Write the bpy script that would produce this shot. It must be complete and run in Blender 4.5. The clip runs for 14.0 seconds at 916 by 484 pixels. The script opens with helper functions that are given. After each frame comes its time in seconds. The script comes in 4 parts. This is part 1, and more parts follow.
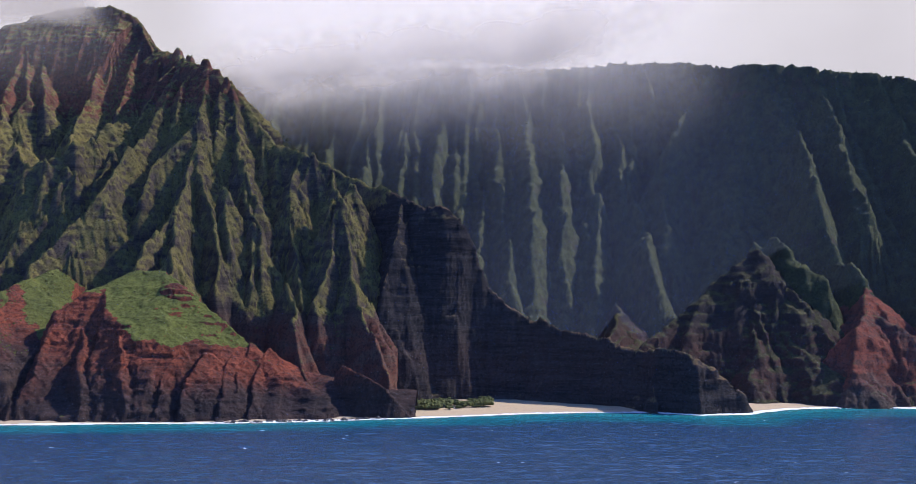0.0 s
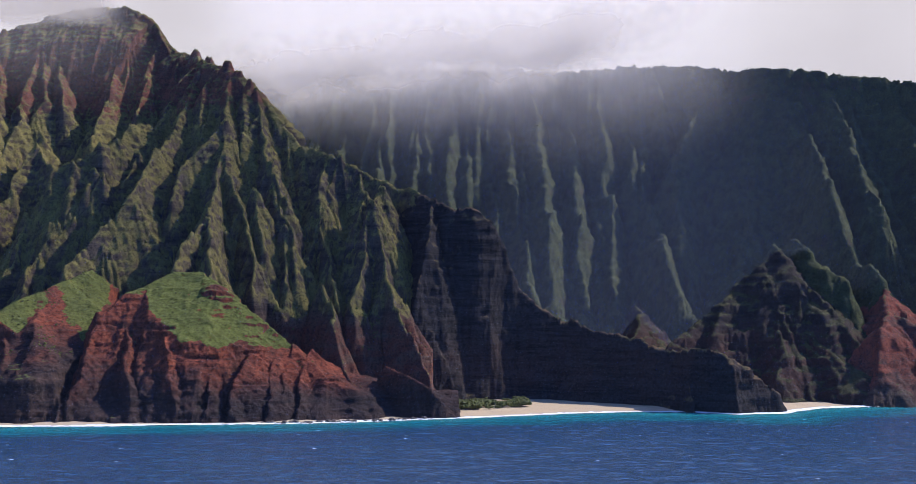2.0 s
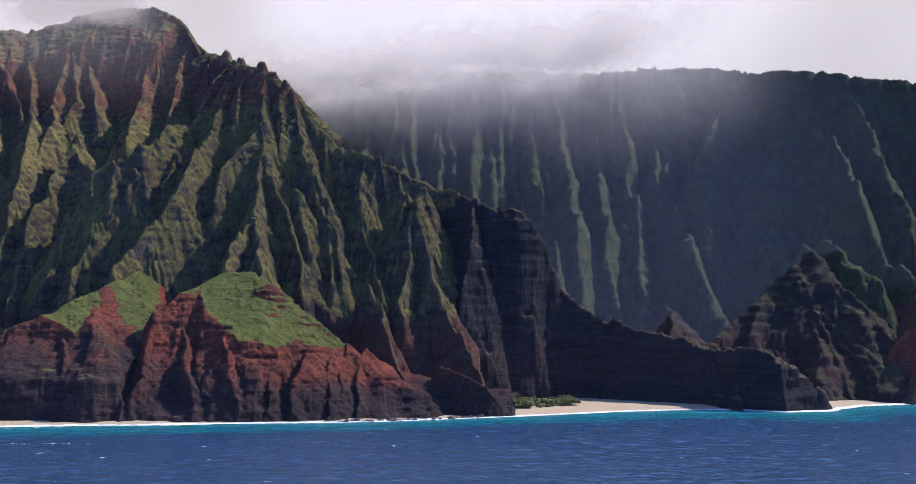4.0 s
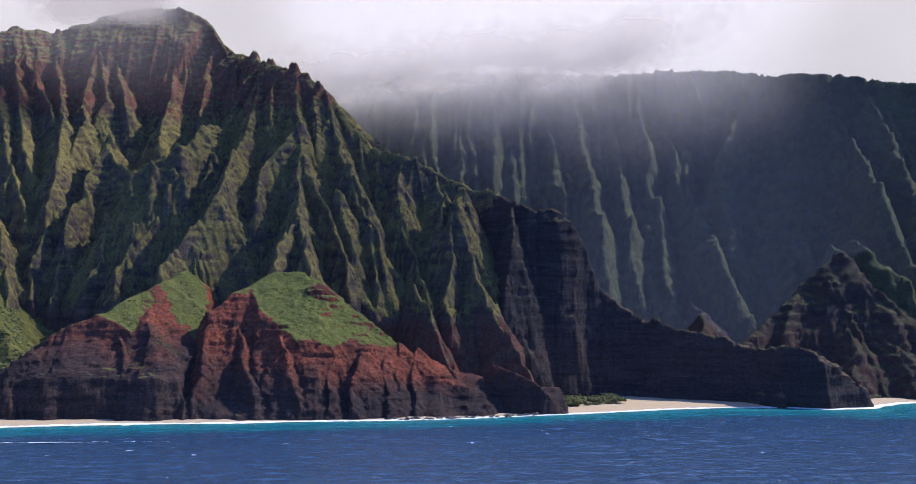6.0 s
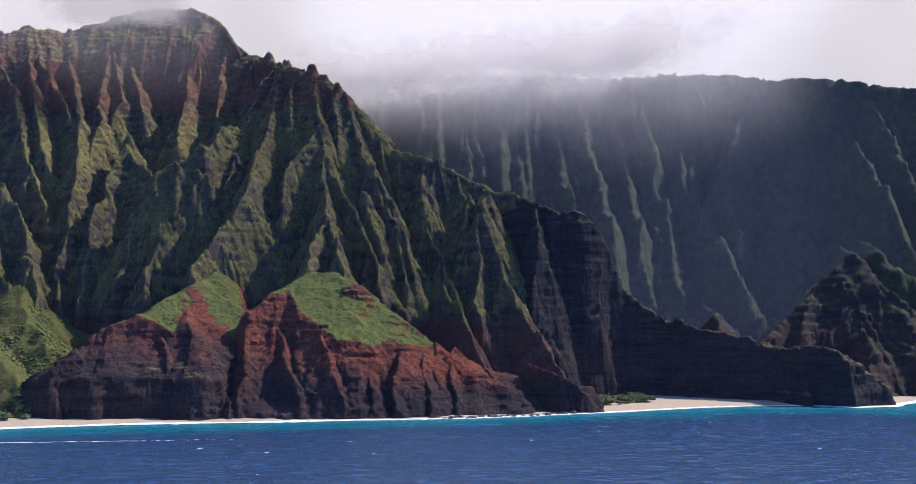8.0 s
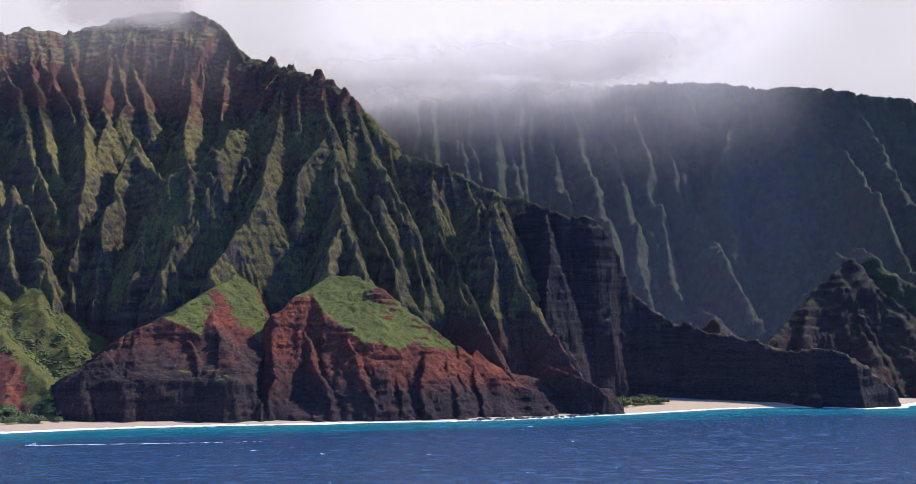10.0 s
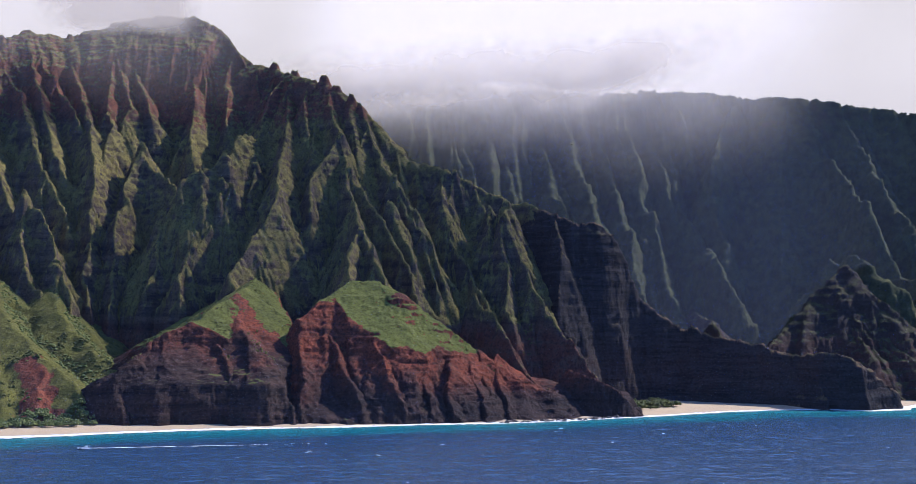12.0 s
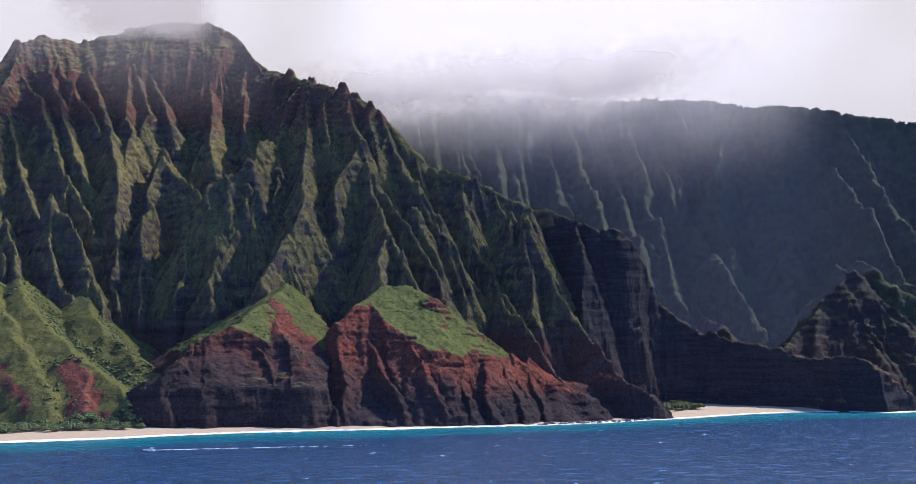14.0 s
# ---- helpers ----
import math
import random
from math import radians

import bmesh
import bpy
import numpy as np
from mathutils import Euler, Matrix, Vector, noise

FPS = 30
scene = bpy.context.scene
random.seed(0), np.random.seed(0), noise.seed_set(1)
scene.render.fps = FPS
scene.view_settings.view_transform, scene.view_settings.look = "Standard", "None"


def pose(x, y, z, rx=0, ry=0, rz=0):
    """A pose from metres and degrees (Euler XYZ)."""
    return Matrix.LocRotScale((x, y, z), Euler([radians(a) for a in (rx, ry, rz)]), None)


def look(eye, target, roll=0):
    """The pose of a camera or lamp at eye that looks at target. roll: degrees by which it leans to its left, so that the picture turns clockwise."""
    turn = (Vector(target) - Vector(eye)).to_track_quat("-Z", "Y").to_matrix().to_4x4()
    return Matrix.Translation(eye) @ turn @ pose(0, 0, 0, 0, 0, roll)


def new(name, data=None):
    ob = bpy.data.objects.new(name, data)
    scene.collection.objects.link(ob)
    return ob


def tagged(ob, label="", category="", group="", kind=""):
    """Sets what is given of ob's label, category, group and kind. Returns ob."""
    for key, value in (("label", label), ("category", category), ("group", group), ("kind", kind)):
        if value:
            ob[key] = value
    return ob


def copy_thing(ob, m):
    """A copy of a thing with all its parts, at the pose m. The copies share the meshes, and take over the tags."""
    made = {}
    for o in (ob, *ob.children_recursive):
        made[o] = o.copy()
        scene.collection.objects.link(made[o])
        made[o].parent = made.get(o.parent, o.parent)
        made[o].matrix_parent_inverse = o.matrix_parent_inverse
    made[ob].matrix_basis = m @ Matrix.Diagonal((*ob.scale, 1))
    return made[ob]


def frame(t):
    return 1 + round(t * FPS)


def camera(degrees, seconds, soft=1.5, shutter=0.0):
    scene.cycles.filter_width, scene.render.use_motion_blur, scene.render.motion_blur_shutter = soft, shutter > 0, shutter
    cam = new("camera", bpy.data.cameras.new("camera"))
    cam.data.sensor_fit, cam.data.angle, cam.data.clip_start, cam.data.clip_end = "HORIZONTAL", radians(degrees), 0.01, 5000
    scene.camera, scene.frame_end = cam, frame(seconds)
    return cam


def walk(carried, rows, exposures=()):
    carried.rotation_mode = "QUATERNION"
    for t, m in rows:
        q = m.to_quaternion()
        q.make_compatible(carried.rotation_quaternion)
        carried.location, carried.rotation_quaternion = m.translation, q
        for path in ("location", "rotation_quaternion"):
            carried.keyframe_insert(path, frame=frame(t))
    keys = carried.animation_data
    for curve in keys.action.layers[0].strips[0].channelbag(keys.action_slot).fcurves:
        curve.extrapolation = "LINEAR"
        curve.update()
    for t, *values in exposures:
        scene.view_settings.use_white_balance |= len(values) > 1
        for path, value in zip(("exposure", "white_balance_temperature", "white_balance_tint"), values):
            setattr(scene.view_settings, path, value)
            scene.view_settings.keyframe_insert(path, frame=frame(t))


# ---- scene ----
cam = camera(45.4, 14.0, 0.7)
METRES, EYE, TILT, LEAN, TURN = 500.0, 93.7, 3.92, -0.24, 0.0
ROWS = [
    (0.0, 0.0, 0.0, 0.0, 0.0, 0.0, -0.0),
    (0.5, -0.0323, -0.0052, 0.0009, -0.41, 0.0, -0.0),
    (1.0, -0.0695, -0.011, 0.0016, -0.82, 0.01, -0.01),
    (1.5, -0.1026, -0.016, 0.0021, -1.16, 0.02, -0.03),
    (2.0, -0.1398, -0.0216, 0.0027, -1.56, 0.02, -0.04),
    (2.5, -0.1736, -0.0266, 0.003, -1.89, 0.03, -0.06),
    (3.0, -0.2111, -0.0317, 0.003, -2.09, 0.03, -0.04),
    (3.5, -0.2448, -0.0359, 0.003, -2.27, 0.03, -0.04),
    (6.0, -0.4295, -0.0567, 0.0015, -3.68, 0.07, -0.11),
    (6.5, -0.4634, -0.0608, 0.0011, -4.07, 0.09, -0.12),
    (7.0, -0.501, -0.0653, 0.0013, -4.52, 0.09, -0.16),
    (7.5, -0.5349, -0.0692, 0.0013, -4.91, 0.1, -0.18),
    (8.0, -0.572, -0.0733, 0.0005, -5.45, 0.14, -0.23),
    (10.5, -0.7444, -0.0946, 0.0022, -8.33, 0.41, -0.51),
    (11.0, -0.7821, -0.0986, 0.0017, -8.98, 0.5, -0.57),
    (11.5, -0.815, -0.1019, 0.0013, -9.5, 0.57, -0.6),
    (12.0, -0.852, -0.1059, 0.0008, -10.09, 0.64, -0.65),
    (12.5, -0.8848, -0.1095, 0.0009, -10.54, 0.7, -0.69),
    (13.0, -0.9222, -0.1127, 0.0001, -10.99, 0.8, -0.74),
    (13.5, -0.9549, -0.1159, -0.0002, -11.3, 0.86, -0.74),
    (14.0, -0.9916, -0.1192, -0.0004, -11.7, 0.92, -0.74),
]
walk(cam, [(t, pose(0, 0, EYE, TILT, LEAN, TURN) @ pose(METRES * x, METRES * y, METRES * z, 90 + pitch, roll, yaw)) for t, x, y, z, yaw, pitch, roll in ROWS],
     [(0.0, 0.2, 5820, 16), (14.0, 0.33, 5740, 16)])

# ---- light ----
SUN_TO = Vector((0.655, 0.25, 0.715)).normalized()
sun = new("sun", bpy.data.lights.new("sun", "SUN"))
sun.data.energy, sun.data.angle, sun.data.color = 5.0, radians(0.6), (1.0, 0.93, 0.8)
sun.matrix_world = look(SUN_TO * 3000, (0, 0, 0))
tagged(sun, "warm high sun behind the cliffs", "sun")

world = bpy.data.worlds.new("sky")
scene.world = world
world.use_nodes = True
wn, wl = world.node_tree.nodes, world.node_tree.links
sky = wn.new("ShaderNodeTexSky")
sky.sky_type, sky.sun_disc, sky.ozone_density, sky.dust_density = "NISHITA", False, 4.0, 0.4
sky.sun_elevation, sky.sun_rotation = math.asin(SUN_TO.z), math.atan2(SUN_TO.x, SUN_TO.y)
blue = wn.new("ShaderNodeMix")
blue.data_type, blue.blend_type = "RGBA", "MULTIPLY"
blue.inputs["Factor"].default_value = 1.0
blue.inputs[7].default_value = (0.62, 0.9, 1.42, 1.0)
wl.new(sky.outputs[0], blue.inputs[6])
wl.new(blue.outputs[2], wn["Background"].inputs[0])
wn["Background"].inputs[1].default_value = 0.13


# ---- node helpers ----
class Graph:
    """A small wrapper that adds nodes to one material."""

    def __init__(self, name):
        self.mat = bpy.data.materials.new(name)
        self.mat.use_nodes = True
        self.tree = self.mat.node_tree
        self.bsdf = self.tree.nodes["Principled BSDF"]
        self.out = self.tree.nodes["Material Output"]

    def put(self, socket, value):
        if isinstance(value, bpy.types.NodeSocket):
            self.tree.links.new(value, socket)
        else:
            socket.default_value = value

    def math(self, op, a, b=0.0, clamp=False):
        n = self.tree.nodes.new("ShaderNodeMath")
        n.operation, n.use_clamp = op, clamp
        self.put(n.inputs[0], a)
        self.put(n.inputs[1], b)
        return n.outputs[0]

    def place(self):
        """World position, and its x, y, z."""
        n = self.tree.nodes.new("ShaderNodeNewGeometry")
        s = self.tree.nodes.new("ShaderNodeSeparateXYZ")
        self.put(s.inputs[0], n.outputs["Position"])
        return n.outputs["Position"], s.outputs

    def up(self):
        """How far the surface faces upwards."""
        n = self.tree.nodes.new("ShaderNodeNewGeometry")
        s = self.tree.nodes.new("ShaderNodeSeparateXYZ")
        self.put(s.inputs[0], n.outputs["Normal"])
        return s.outputs["Z"]

    def stretch(self, vec, sx, sy, sz):
        n = self.tree.nodes.new("ShaderNodeMapping")
        self.put(n.inputs["Vector"], vec)
        n.inputs["Scale"].default_value = (sx, sy, sz)
        return n.outputs[0]

    def noise(self, vec, size, detail=4.0, rough=0.6, warp=0.0):
        n = self.tree.nodes.new("ShaderNodeTexNoise")
        self.put(n.inputs["Vector"], vec)
        n.inputs["Scale"].default_value = 1.0 / size
        n.inputs["Detail"].default_value, n.inputs["Roughness"].default_value = detail, rough
        n.inputs["Distortion"].default_value = warp
        return n.outputs["Fac"]

    def cells(self, vec, size):
        n = self.tree.nodes.new("ShaderNodeTexVoronoi")
        self.put(n.inputs["Vector"], vec)
        n.inputs["Scale"].default_value = 1.0 / size
        return n.outputs["Distance"]

    def ramp(self, value, lo, hi, to_lo=0.0, to_hi=1.0):
        n = self.tree.nodes.new("ShaderNodeMapRange")
        n.interpolation_type = "SMOOTHSTEP"
        self.put(n.inputs["Value"], value)
        for key, v in (("From Min", lo), ("From Max", hi), ("To Min", to_lo), ("To Max", to_hi)):
            n.inputs[key].default_value = v
        return n.outputs["Result"]

    def mix(self, fac, a, b):
        n = self.tree.nodes.new("ShaderNodeMix")
        n.data_type = "RGBA"
        self.put(n.inputs["Factor"], fac)
        for sock, v in ((n.inputs[6], a), (n.inputs[7], b)):
            self.put(sock, (*v, 1.0) if isinstance(v, tuple) else v)
        return n.outputs[2]

    def bump(self, height, strength, dist, base=None):
        n = self.tree.nodes.new("ShaderNodeBump")
        self.put(n.inputs["Height"], height)
        n.inputs["Strength"].default_value, n.inputs["Distance"].default_value = strength, dist
        if base is not None:
            self.put(n.inputs["Normal"], base)
        return n.outputs[0]


def terrain_material(name, grass, moss, rock, dark, soil, veg=(0.25, 0.55), red=(0.0, 60.0, 0.0), band=9.0, low=0.0, strip=0.12):
    """Volcanic cliff: moss and scrub on what faces upwards, layered rock on the steep, iron-red soil in a height band.
    veg: how far a slope must face up to carry plants; red: from and to which height soil shows, and how much of it."""
    g = Graph(name)
    pos, xyz = g.place()
    up = g.up()
    big = g.noise(pos, 70.0, 4.0, 0.6)
    mid = g.noise(pos, 14.0, 5.0, 0.65)
    fine = g.noise(pos, 2.6, 5.0, 0.8)
    layer = g.noise(g.stretch(pos, 0.07, 0.07, 1.0), band, 5.0, 0.75, 0.5)
    runs = g.noise(g.stretch(pos, 1.0, 1.0, 0.12), 7.0, 3.0, 0.6)
    stone = g.mix(g.ramp(layer, 0.32, 0.68), dark, rock)
    stone = g.mix(g.math("MULTIPLY", g.ramp(runs, 0.5, 0.75), 0.5), stone, dark)
    earth = g.mix(g.ramp(mid, 0.3, 0.7), soil, tuple(c * 0.55 for c in soil))
    earth = g.mix(g.math("MULTIPLY", g.ramp(layer, 0.52, 0.62), 0.45), earth, dark)
    shifted = g.math("ADD", xyz["Z"], g.math("MULTIPLY", g.math("SUBTRACT", big, 0.5), 70.0))
    bare = g.math("MULTIPLY", g.ramp(shifted, red[0] - 24, red[0] + 20), g.ramp(shifted, red[1] - 15, red[1] + 15, 1.0, 0.0))
    bare = g.math("MULTIPLY", bare, g.ramp(g.math("ADD", big, g.math("MULTIPLY", runs, 0.5)), 0.55, 0.9, red[2] * 0.35, red[2]), True)
    foot = g.ramp(shifted, low - 25.0, low + 15.0, 1.0, 0.0)
    bare = g.math("MAXIMUM", bare, g.math("MULTIPLY", foot, g.ramp(mid, 0.35, 0.6, 0.25, 0.9)))
    ground = g.mix(bare, stone, earth)
    plants = g.mix(g.ramp(mid, 0.35, 0.68), grass, moss)
    plants = g.mix(g.math("MULTIPLY", g.ramp(fine, 0.48, 0.6), 0.7), plants, tuple(c * 0.4 for c in moss))
    ground = g.mix(g.math("MULTIPLY", g.ramp(fine, 0.48, 0.6), 0.65), ground, tuple(c * 0.6 for c in dark))
    lean = g.math("ADD", up, g.math("MULTIPLY", g.math("SUBTRACT", big, 0.5), 0.7))
    lean = g.math("ADD", lean, g.math("MULTIPLY", g.math("SUBTRACT", mid, 0.5), 0.45))
    lean = g.math("SUBTRACT", lean, g.math("MULTIPLY", bare, strip))
    lean = g.math("SUBTRACT", lean, g.math("MULTIPLY", foot, 0.4))
    scar = g.tree.nodes.new("ShaderNodeAttribute")
    scar.attribute_name = "scar"
    lean = g.math("SUBTRACT", lean, g.math("MULTIPLY", scar.outputs["Fac"], 0.35))
    cover = g.ramp(lean, veg[0], veg[1])
    g.put(g.bsdf.inputs["Base Color"], g.mix(cover, ground, plants))
    g.bsdf.inputs["Roughness"].default_value = 0.95
    g.bsdf.inputs["Specular IOR Level"].default_value = 0.15
    b = g.bump(layer, 0.5, 2.0)
    b = g.bump(mid, 0.55, 3.5, b)
    b = g.bump(fine, 1.0, 2.6, b)
    g.put(g.bsdf.inputs["Normal"], b)
    return g.mat


GREEN, MOSS = (0.25, 0.205, 0.058), (0.15, 0.122, 0.045)
ROCK, DARK, SOIL = (0.115, 0.08, 0.062), (0.045, 0.035, 0.033), (0.23, 0.062, 0.036)
mountain_mat = terrain_material("mossy_fluted_cliff", GREEN, MOSS, (0.155, 0.112, 0.076), DARK, (0.26, 0.09, 0.054), (0.18, 0.54), (380.0, 560.0, 1.0), 12.0, 92.0, 0.3)
# brown lower rock, taken darker to put the front's shade into its colour
bluff_mat = terrain_material("red_soil_bluff", (0.155, 0.165, 0.034), (0.115, 0.128, 0.03), (0.068, 0.041, 0.034), (0.03, 0.022, 0.022), (0.34, 0.088, 0.042), (0.38, 0.5), (34.0, 190.0, 1.0), 7.0, -90.0)
cap_bluff_mat = terrain_material("brown_rock_bluff", (0.155, 0.16, 0.034), (0.11, 0.122, 0.03), (0.085, 0.05, 0.038), (0.03, 0.022, 0.022), (0.34, 0.088, 0.042), (0.38, 0.5), (72.0, 190.0, 1.0), 7.0, -90.0)
hill_mat = terrain_material("grassy_hill", (0.16, 0.15, 0.032), (0.1, 0.1, 0.027), (0.085, 0.055, 0.045), DARK, (0.32, 0.09, 0.045), (0.2, 0.42), (0.0, 75.0, 0.9), 7.0, -90.0)
headland_mat = terrain_material("dark_layered_headland", (0.17, 0.1, 0.055), (0.1, 0.085, 0.04), (0.06, 0.05, 0.047), (0.022, 0.019, 0.02), (0.17, 0.07, 0.045), (0.48, 0.75), (20.0, 70.0, 0.2), 5.0, -90.0)
# plant colours set dark, so the far wall's cloud shade is in them
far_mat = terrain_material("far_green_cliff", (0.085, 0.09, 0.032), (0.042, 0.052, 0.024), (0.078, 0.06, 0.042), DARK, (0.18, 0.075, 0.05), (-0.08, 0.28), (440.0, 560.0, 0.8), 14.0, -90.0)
# brown and olive, darkened so the seaward slope's shade sits in the colour
foothill_mat = terrain_material("brown_foothill", (0.085, 0.08, 0.03), (0.042, 0.038, 0.021), (0.06, 0.043, 0.034), (0.034, 0.027, 0.026), SOIL, (0.55, 0.8), (10.0, 80.0, 0.25), 8.0, -90.0)
red_hill_mat = terrain_material("red_foothill", (0.1, 0.115, 0.038), (0.06, 0.072, 0.028), ROCK, DARK, (0.3, 0.075, 0.042), (0.72, 0.95), (20.0, 150.0, 1.0), 8.0, -90.0)


# ---- landform helpers ----
def gradient_noise(x, y, seed=0):
    """Smooth noise in -1..1 on arrays of coordinates."""
    xi, yi = np.floor(x).astype(np.int64), np.floor(y).astype(np.int64)
    xf, yf = x - xi, y - yi

    def dot(ix, iy, fx, fy):
        h = (ix * 374761393 + iy * 668265263 + seed * 974634777) & 0xFFFFFFFF
        h = ((h ^ (h >> 13)) * 1274126177) & 0xFFFFFFFF
        a = ((h ^ (h >> 16)) & 0xFFFF) * (2 * np.pi / 65536)
        return np.cos(a) * fx + np.sin(a) * fy

    u, v = xf ** 3 * (xf * (xf * 6 - 15) + 10), yf ** 3 * (yf * (yf * 6 - 15) + 10)
    lo = dot(xi, yi, xf, yf) * (1 - u) + dot(xi + 1, yi, xf - 1, yf) * u
    hi = dot(xi, yi + 1, xf, yf - 1) * (1 - u) + dot(xi + 1, yi + 1, xf - 1, yf - 1) * u
    return 1.4 * (lo * (1 - v) + hi * v)


def fractal(x, y, octaves=4, seed=0):
    total, size = 0.0, 1.0
    for k in range(octaves):
        total = total + gradient_noise(x * 2 ** k, y * 2 ** k, seed + 17 * k) * size
        size *= 0.5
    return total


def ridged(x, y, octaves=3, seed=0):
    """Sharp-crested noise in about 0..1."""
    total, size, norm = 0.0, 1.0, 0.0
    for k in range(octaves):
        total = total + (1 - np.abs(gradient_noise(x * 2 ** k, y * 2 ** k, seed + 31 * k))) * size
        norm += size
        size *= 0.5
    return total / norm


def along(X, Y, line):
    """Distance from a polyline, its height there, the length along it, and the side: 1 to the left of its way, -1 to the right, between them off its ends."""
    best = np.full(X.shape, 1e9)
    high, run, side = np.zeros(X.shape), np.zeros(X.shape), np.ones(X.shape)
    start = 0.0
    for a, b in zip(line[:-1], line[1:]):
        dx, dy = b[0] - a[0], b[1] - a[1]
        size = math.hypot(dx, dy)
        f = np.clip(((X - a[0]) * dx + (Y - a[1]) * dy) / size ** 2, 0, 1)
        d = np.hypot(X - a[0] - f * dx, Y - a[1] - f * dy)
        near = d < best
        best = np.where(near, d, best)
        if len(a) > 2:
            high = np.where(near, a[2] + f * (b[2] - a[2]), high)
        run = np.where(near, start + f * size, run)
        side = np.where(near, np.clip((dx * (Y - a[1]) - dy * (X - a[0])) / (size * d + 1e-6), -1, 1), side)
        start += size
    return best, high, run, side


def roof(X, Y, line, left, right, bend=200.0, flute=0.25, width=26.0, jag=3.0, seed=0, soft=0.0):
    """A ridge: the crest line with flanks that fall away, steep at first, cut by runnels. left, right: the flanks' slopes."""
    d, z, s, side = along(X, Y, line)
    d = np.sqrt(d * d + soft * soft) - soft
    slope = right + (left - right) * (0.5 + 0.5 * side)
    lane = s / width + 0.7 * gradient_noise(X / 55.0, Y / 55.0, seed + 2)
    rib = ridged(lane, d / 160.0 + side * 9.0, 2, seed) - 0.7
    drop = slope * bend * np.log1p(d / bend)
    drop = drop - flute * rib * np.minimum(drop, 75.0) * 1.8
    tooth = 2.4 * (ridged(s / 36.0, 0 * s + 3.3, 2, seed + 5) - 0.72) + 0.6 * gradient_noise(s / 11.0, 0 * s + 1.7, seed + 8) + 0.3 * gradient_noise(s / 4.5, 0 * s + 5.7, seed + 9)
    return z + jag * tooth * np.clip(1 - d / 40.0, 0, 1) - drop


def raise_ridge(H, X, Y, line, left, right, reach=170.0, **shape):
    """Lifts H, in place, to a ridge along the line, looking no farther from it than reach."""
    xs, ys = X[0], Y[:, 0]
    i0, i1 = np.searchsorted(xs, (min(p[0] for p in line) - reach, max(p[0] for p in line) + reach))
    j0, j1 = np.searchsorted(ys, (min(p[1] for p in line) - reach, max(p[1] for p in line) + reach))
    if i1 - i0 < 2 or j1 - j0 < 2:
        return
    part = (slice(j0, j1), slice(i0, i1))
    wx, wy = shape.pop("warp", (X, Y))
    if isinstance(left, np.ndarray):
        left = left[part]
    np.maximum(H[part], roof(wx[part], wy[part], line, left, right, **shape), out=H[part])


def side_ribs(line, rng, gap=(30, 54), size=(28, 76), fall=1.75, sides=(1, -1)):
    """Short ribs that branch off a spur to both sides and downwards."""
    made, s, turn = [], rng.uniform(14, 30), rng.choice(sides)
    total = 0.0
    for a, b in zip(line[:-1], line[1:]):
        dx, dy = b[0] - a[0], b[1] - a[1]
        run = math.hypot(dx, dy)
        while s < total + run:
            f = (s - total) / run
            x, y, z = (a[i] + f * (b[i] - a[i]) for i in range(3))
            way = math.atan2(dy, dx) + turn * radians(rng.uniform(42, 68))
            out, drop = rng.uniform(*size), fall * rng.uniform(0.88, 1.12)
            bow = turn * radians(rng.uniform(-25, 0))
            mid = (x + 0.5 * out * math.cos(way), y + 0.5 * out * math.sin(way), z - 2 - 0.42 * out * drop)
            end = (mid[0] + 0.5 * out * math.cos(way + bow), mid[1] + 0.5 * out * math.sin(way + bow), z - 2 - out * drop)
            if end[2] > 30:
                made.append([(x, y, z - 2), mid, end])
            s += rng.uniform(*gap)
            turn = -turn if len(sides) > 1 and rng.random() < 0.8 else turn
        total += run
    return made


def within(X, Y, line):
    """Signed distance to the left of a polyline."""
    d, _, s, side = along(X, Y, line)
    return d * np.sign(side), s


def finish(X, Y, h, rough=2.2, ledge=1.0, step=11.0, seed=0):
    """Weathering: lumps, runnels, gravelly relief and, where it is steep, the broken ledges of lava flows."""
    h = h + rough * fractal(X / 30.0, Y / 30.0, 4, seed) + 0.4 * rough * fractal(X / 5.5, Y / 5.5, 2, seed + 3)
    cell = X[0, 1] - X[0, 0]
    gy, gx = np.gradient(h, cell)
    steep = np.clip((np.hypot(gx, gy) - 0.8) / 0.9, 0, 1)
    h = h + steep * rough * 1.5 * (ridged(X / 11.0, Y / 30.0, 2, seed + 7) - 0.7)
    level = h / step + 0.9 * fractal(X / 70.0, Y / 70.0, 2, seed + 9)
    broken = np.clip(0.75 + 0.9 * fractal(X / 28.0, Y / 28.0, 2, seed + 12), 0.1, 1.3)
    wave = 2 * np.pi * level
    return h + ledge * step * 0.13 * (np.sin(wave) + 0.35 * np.sin(2.6 * wave + 1.0)) * steep * broken


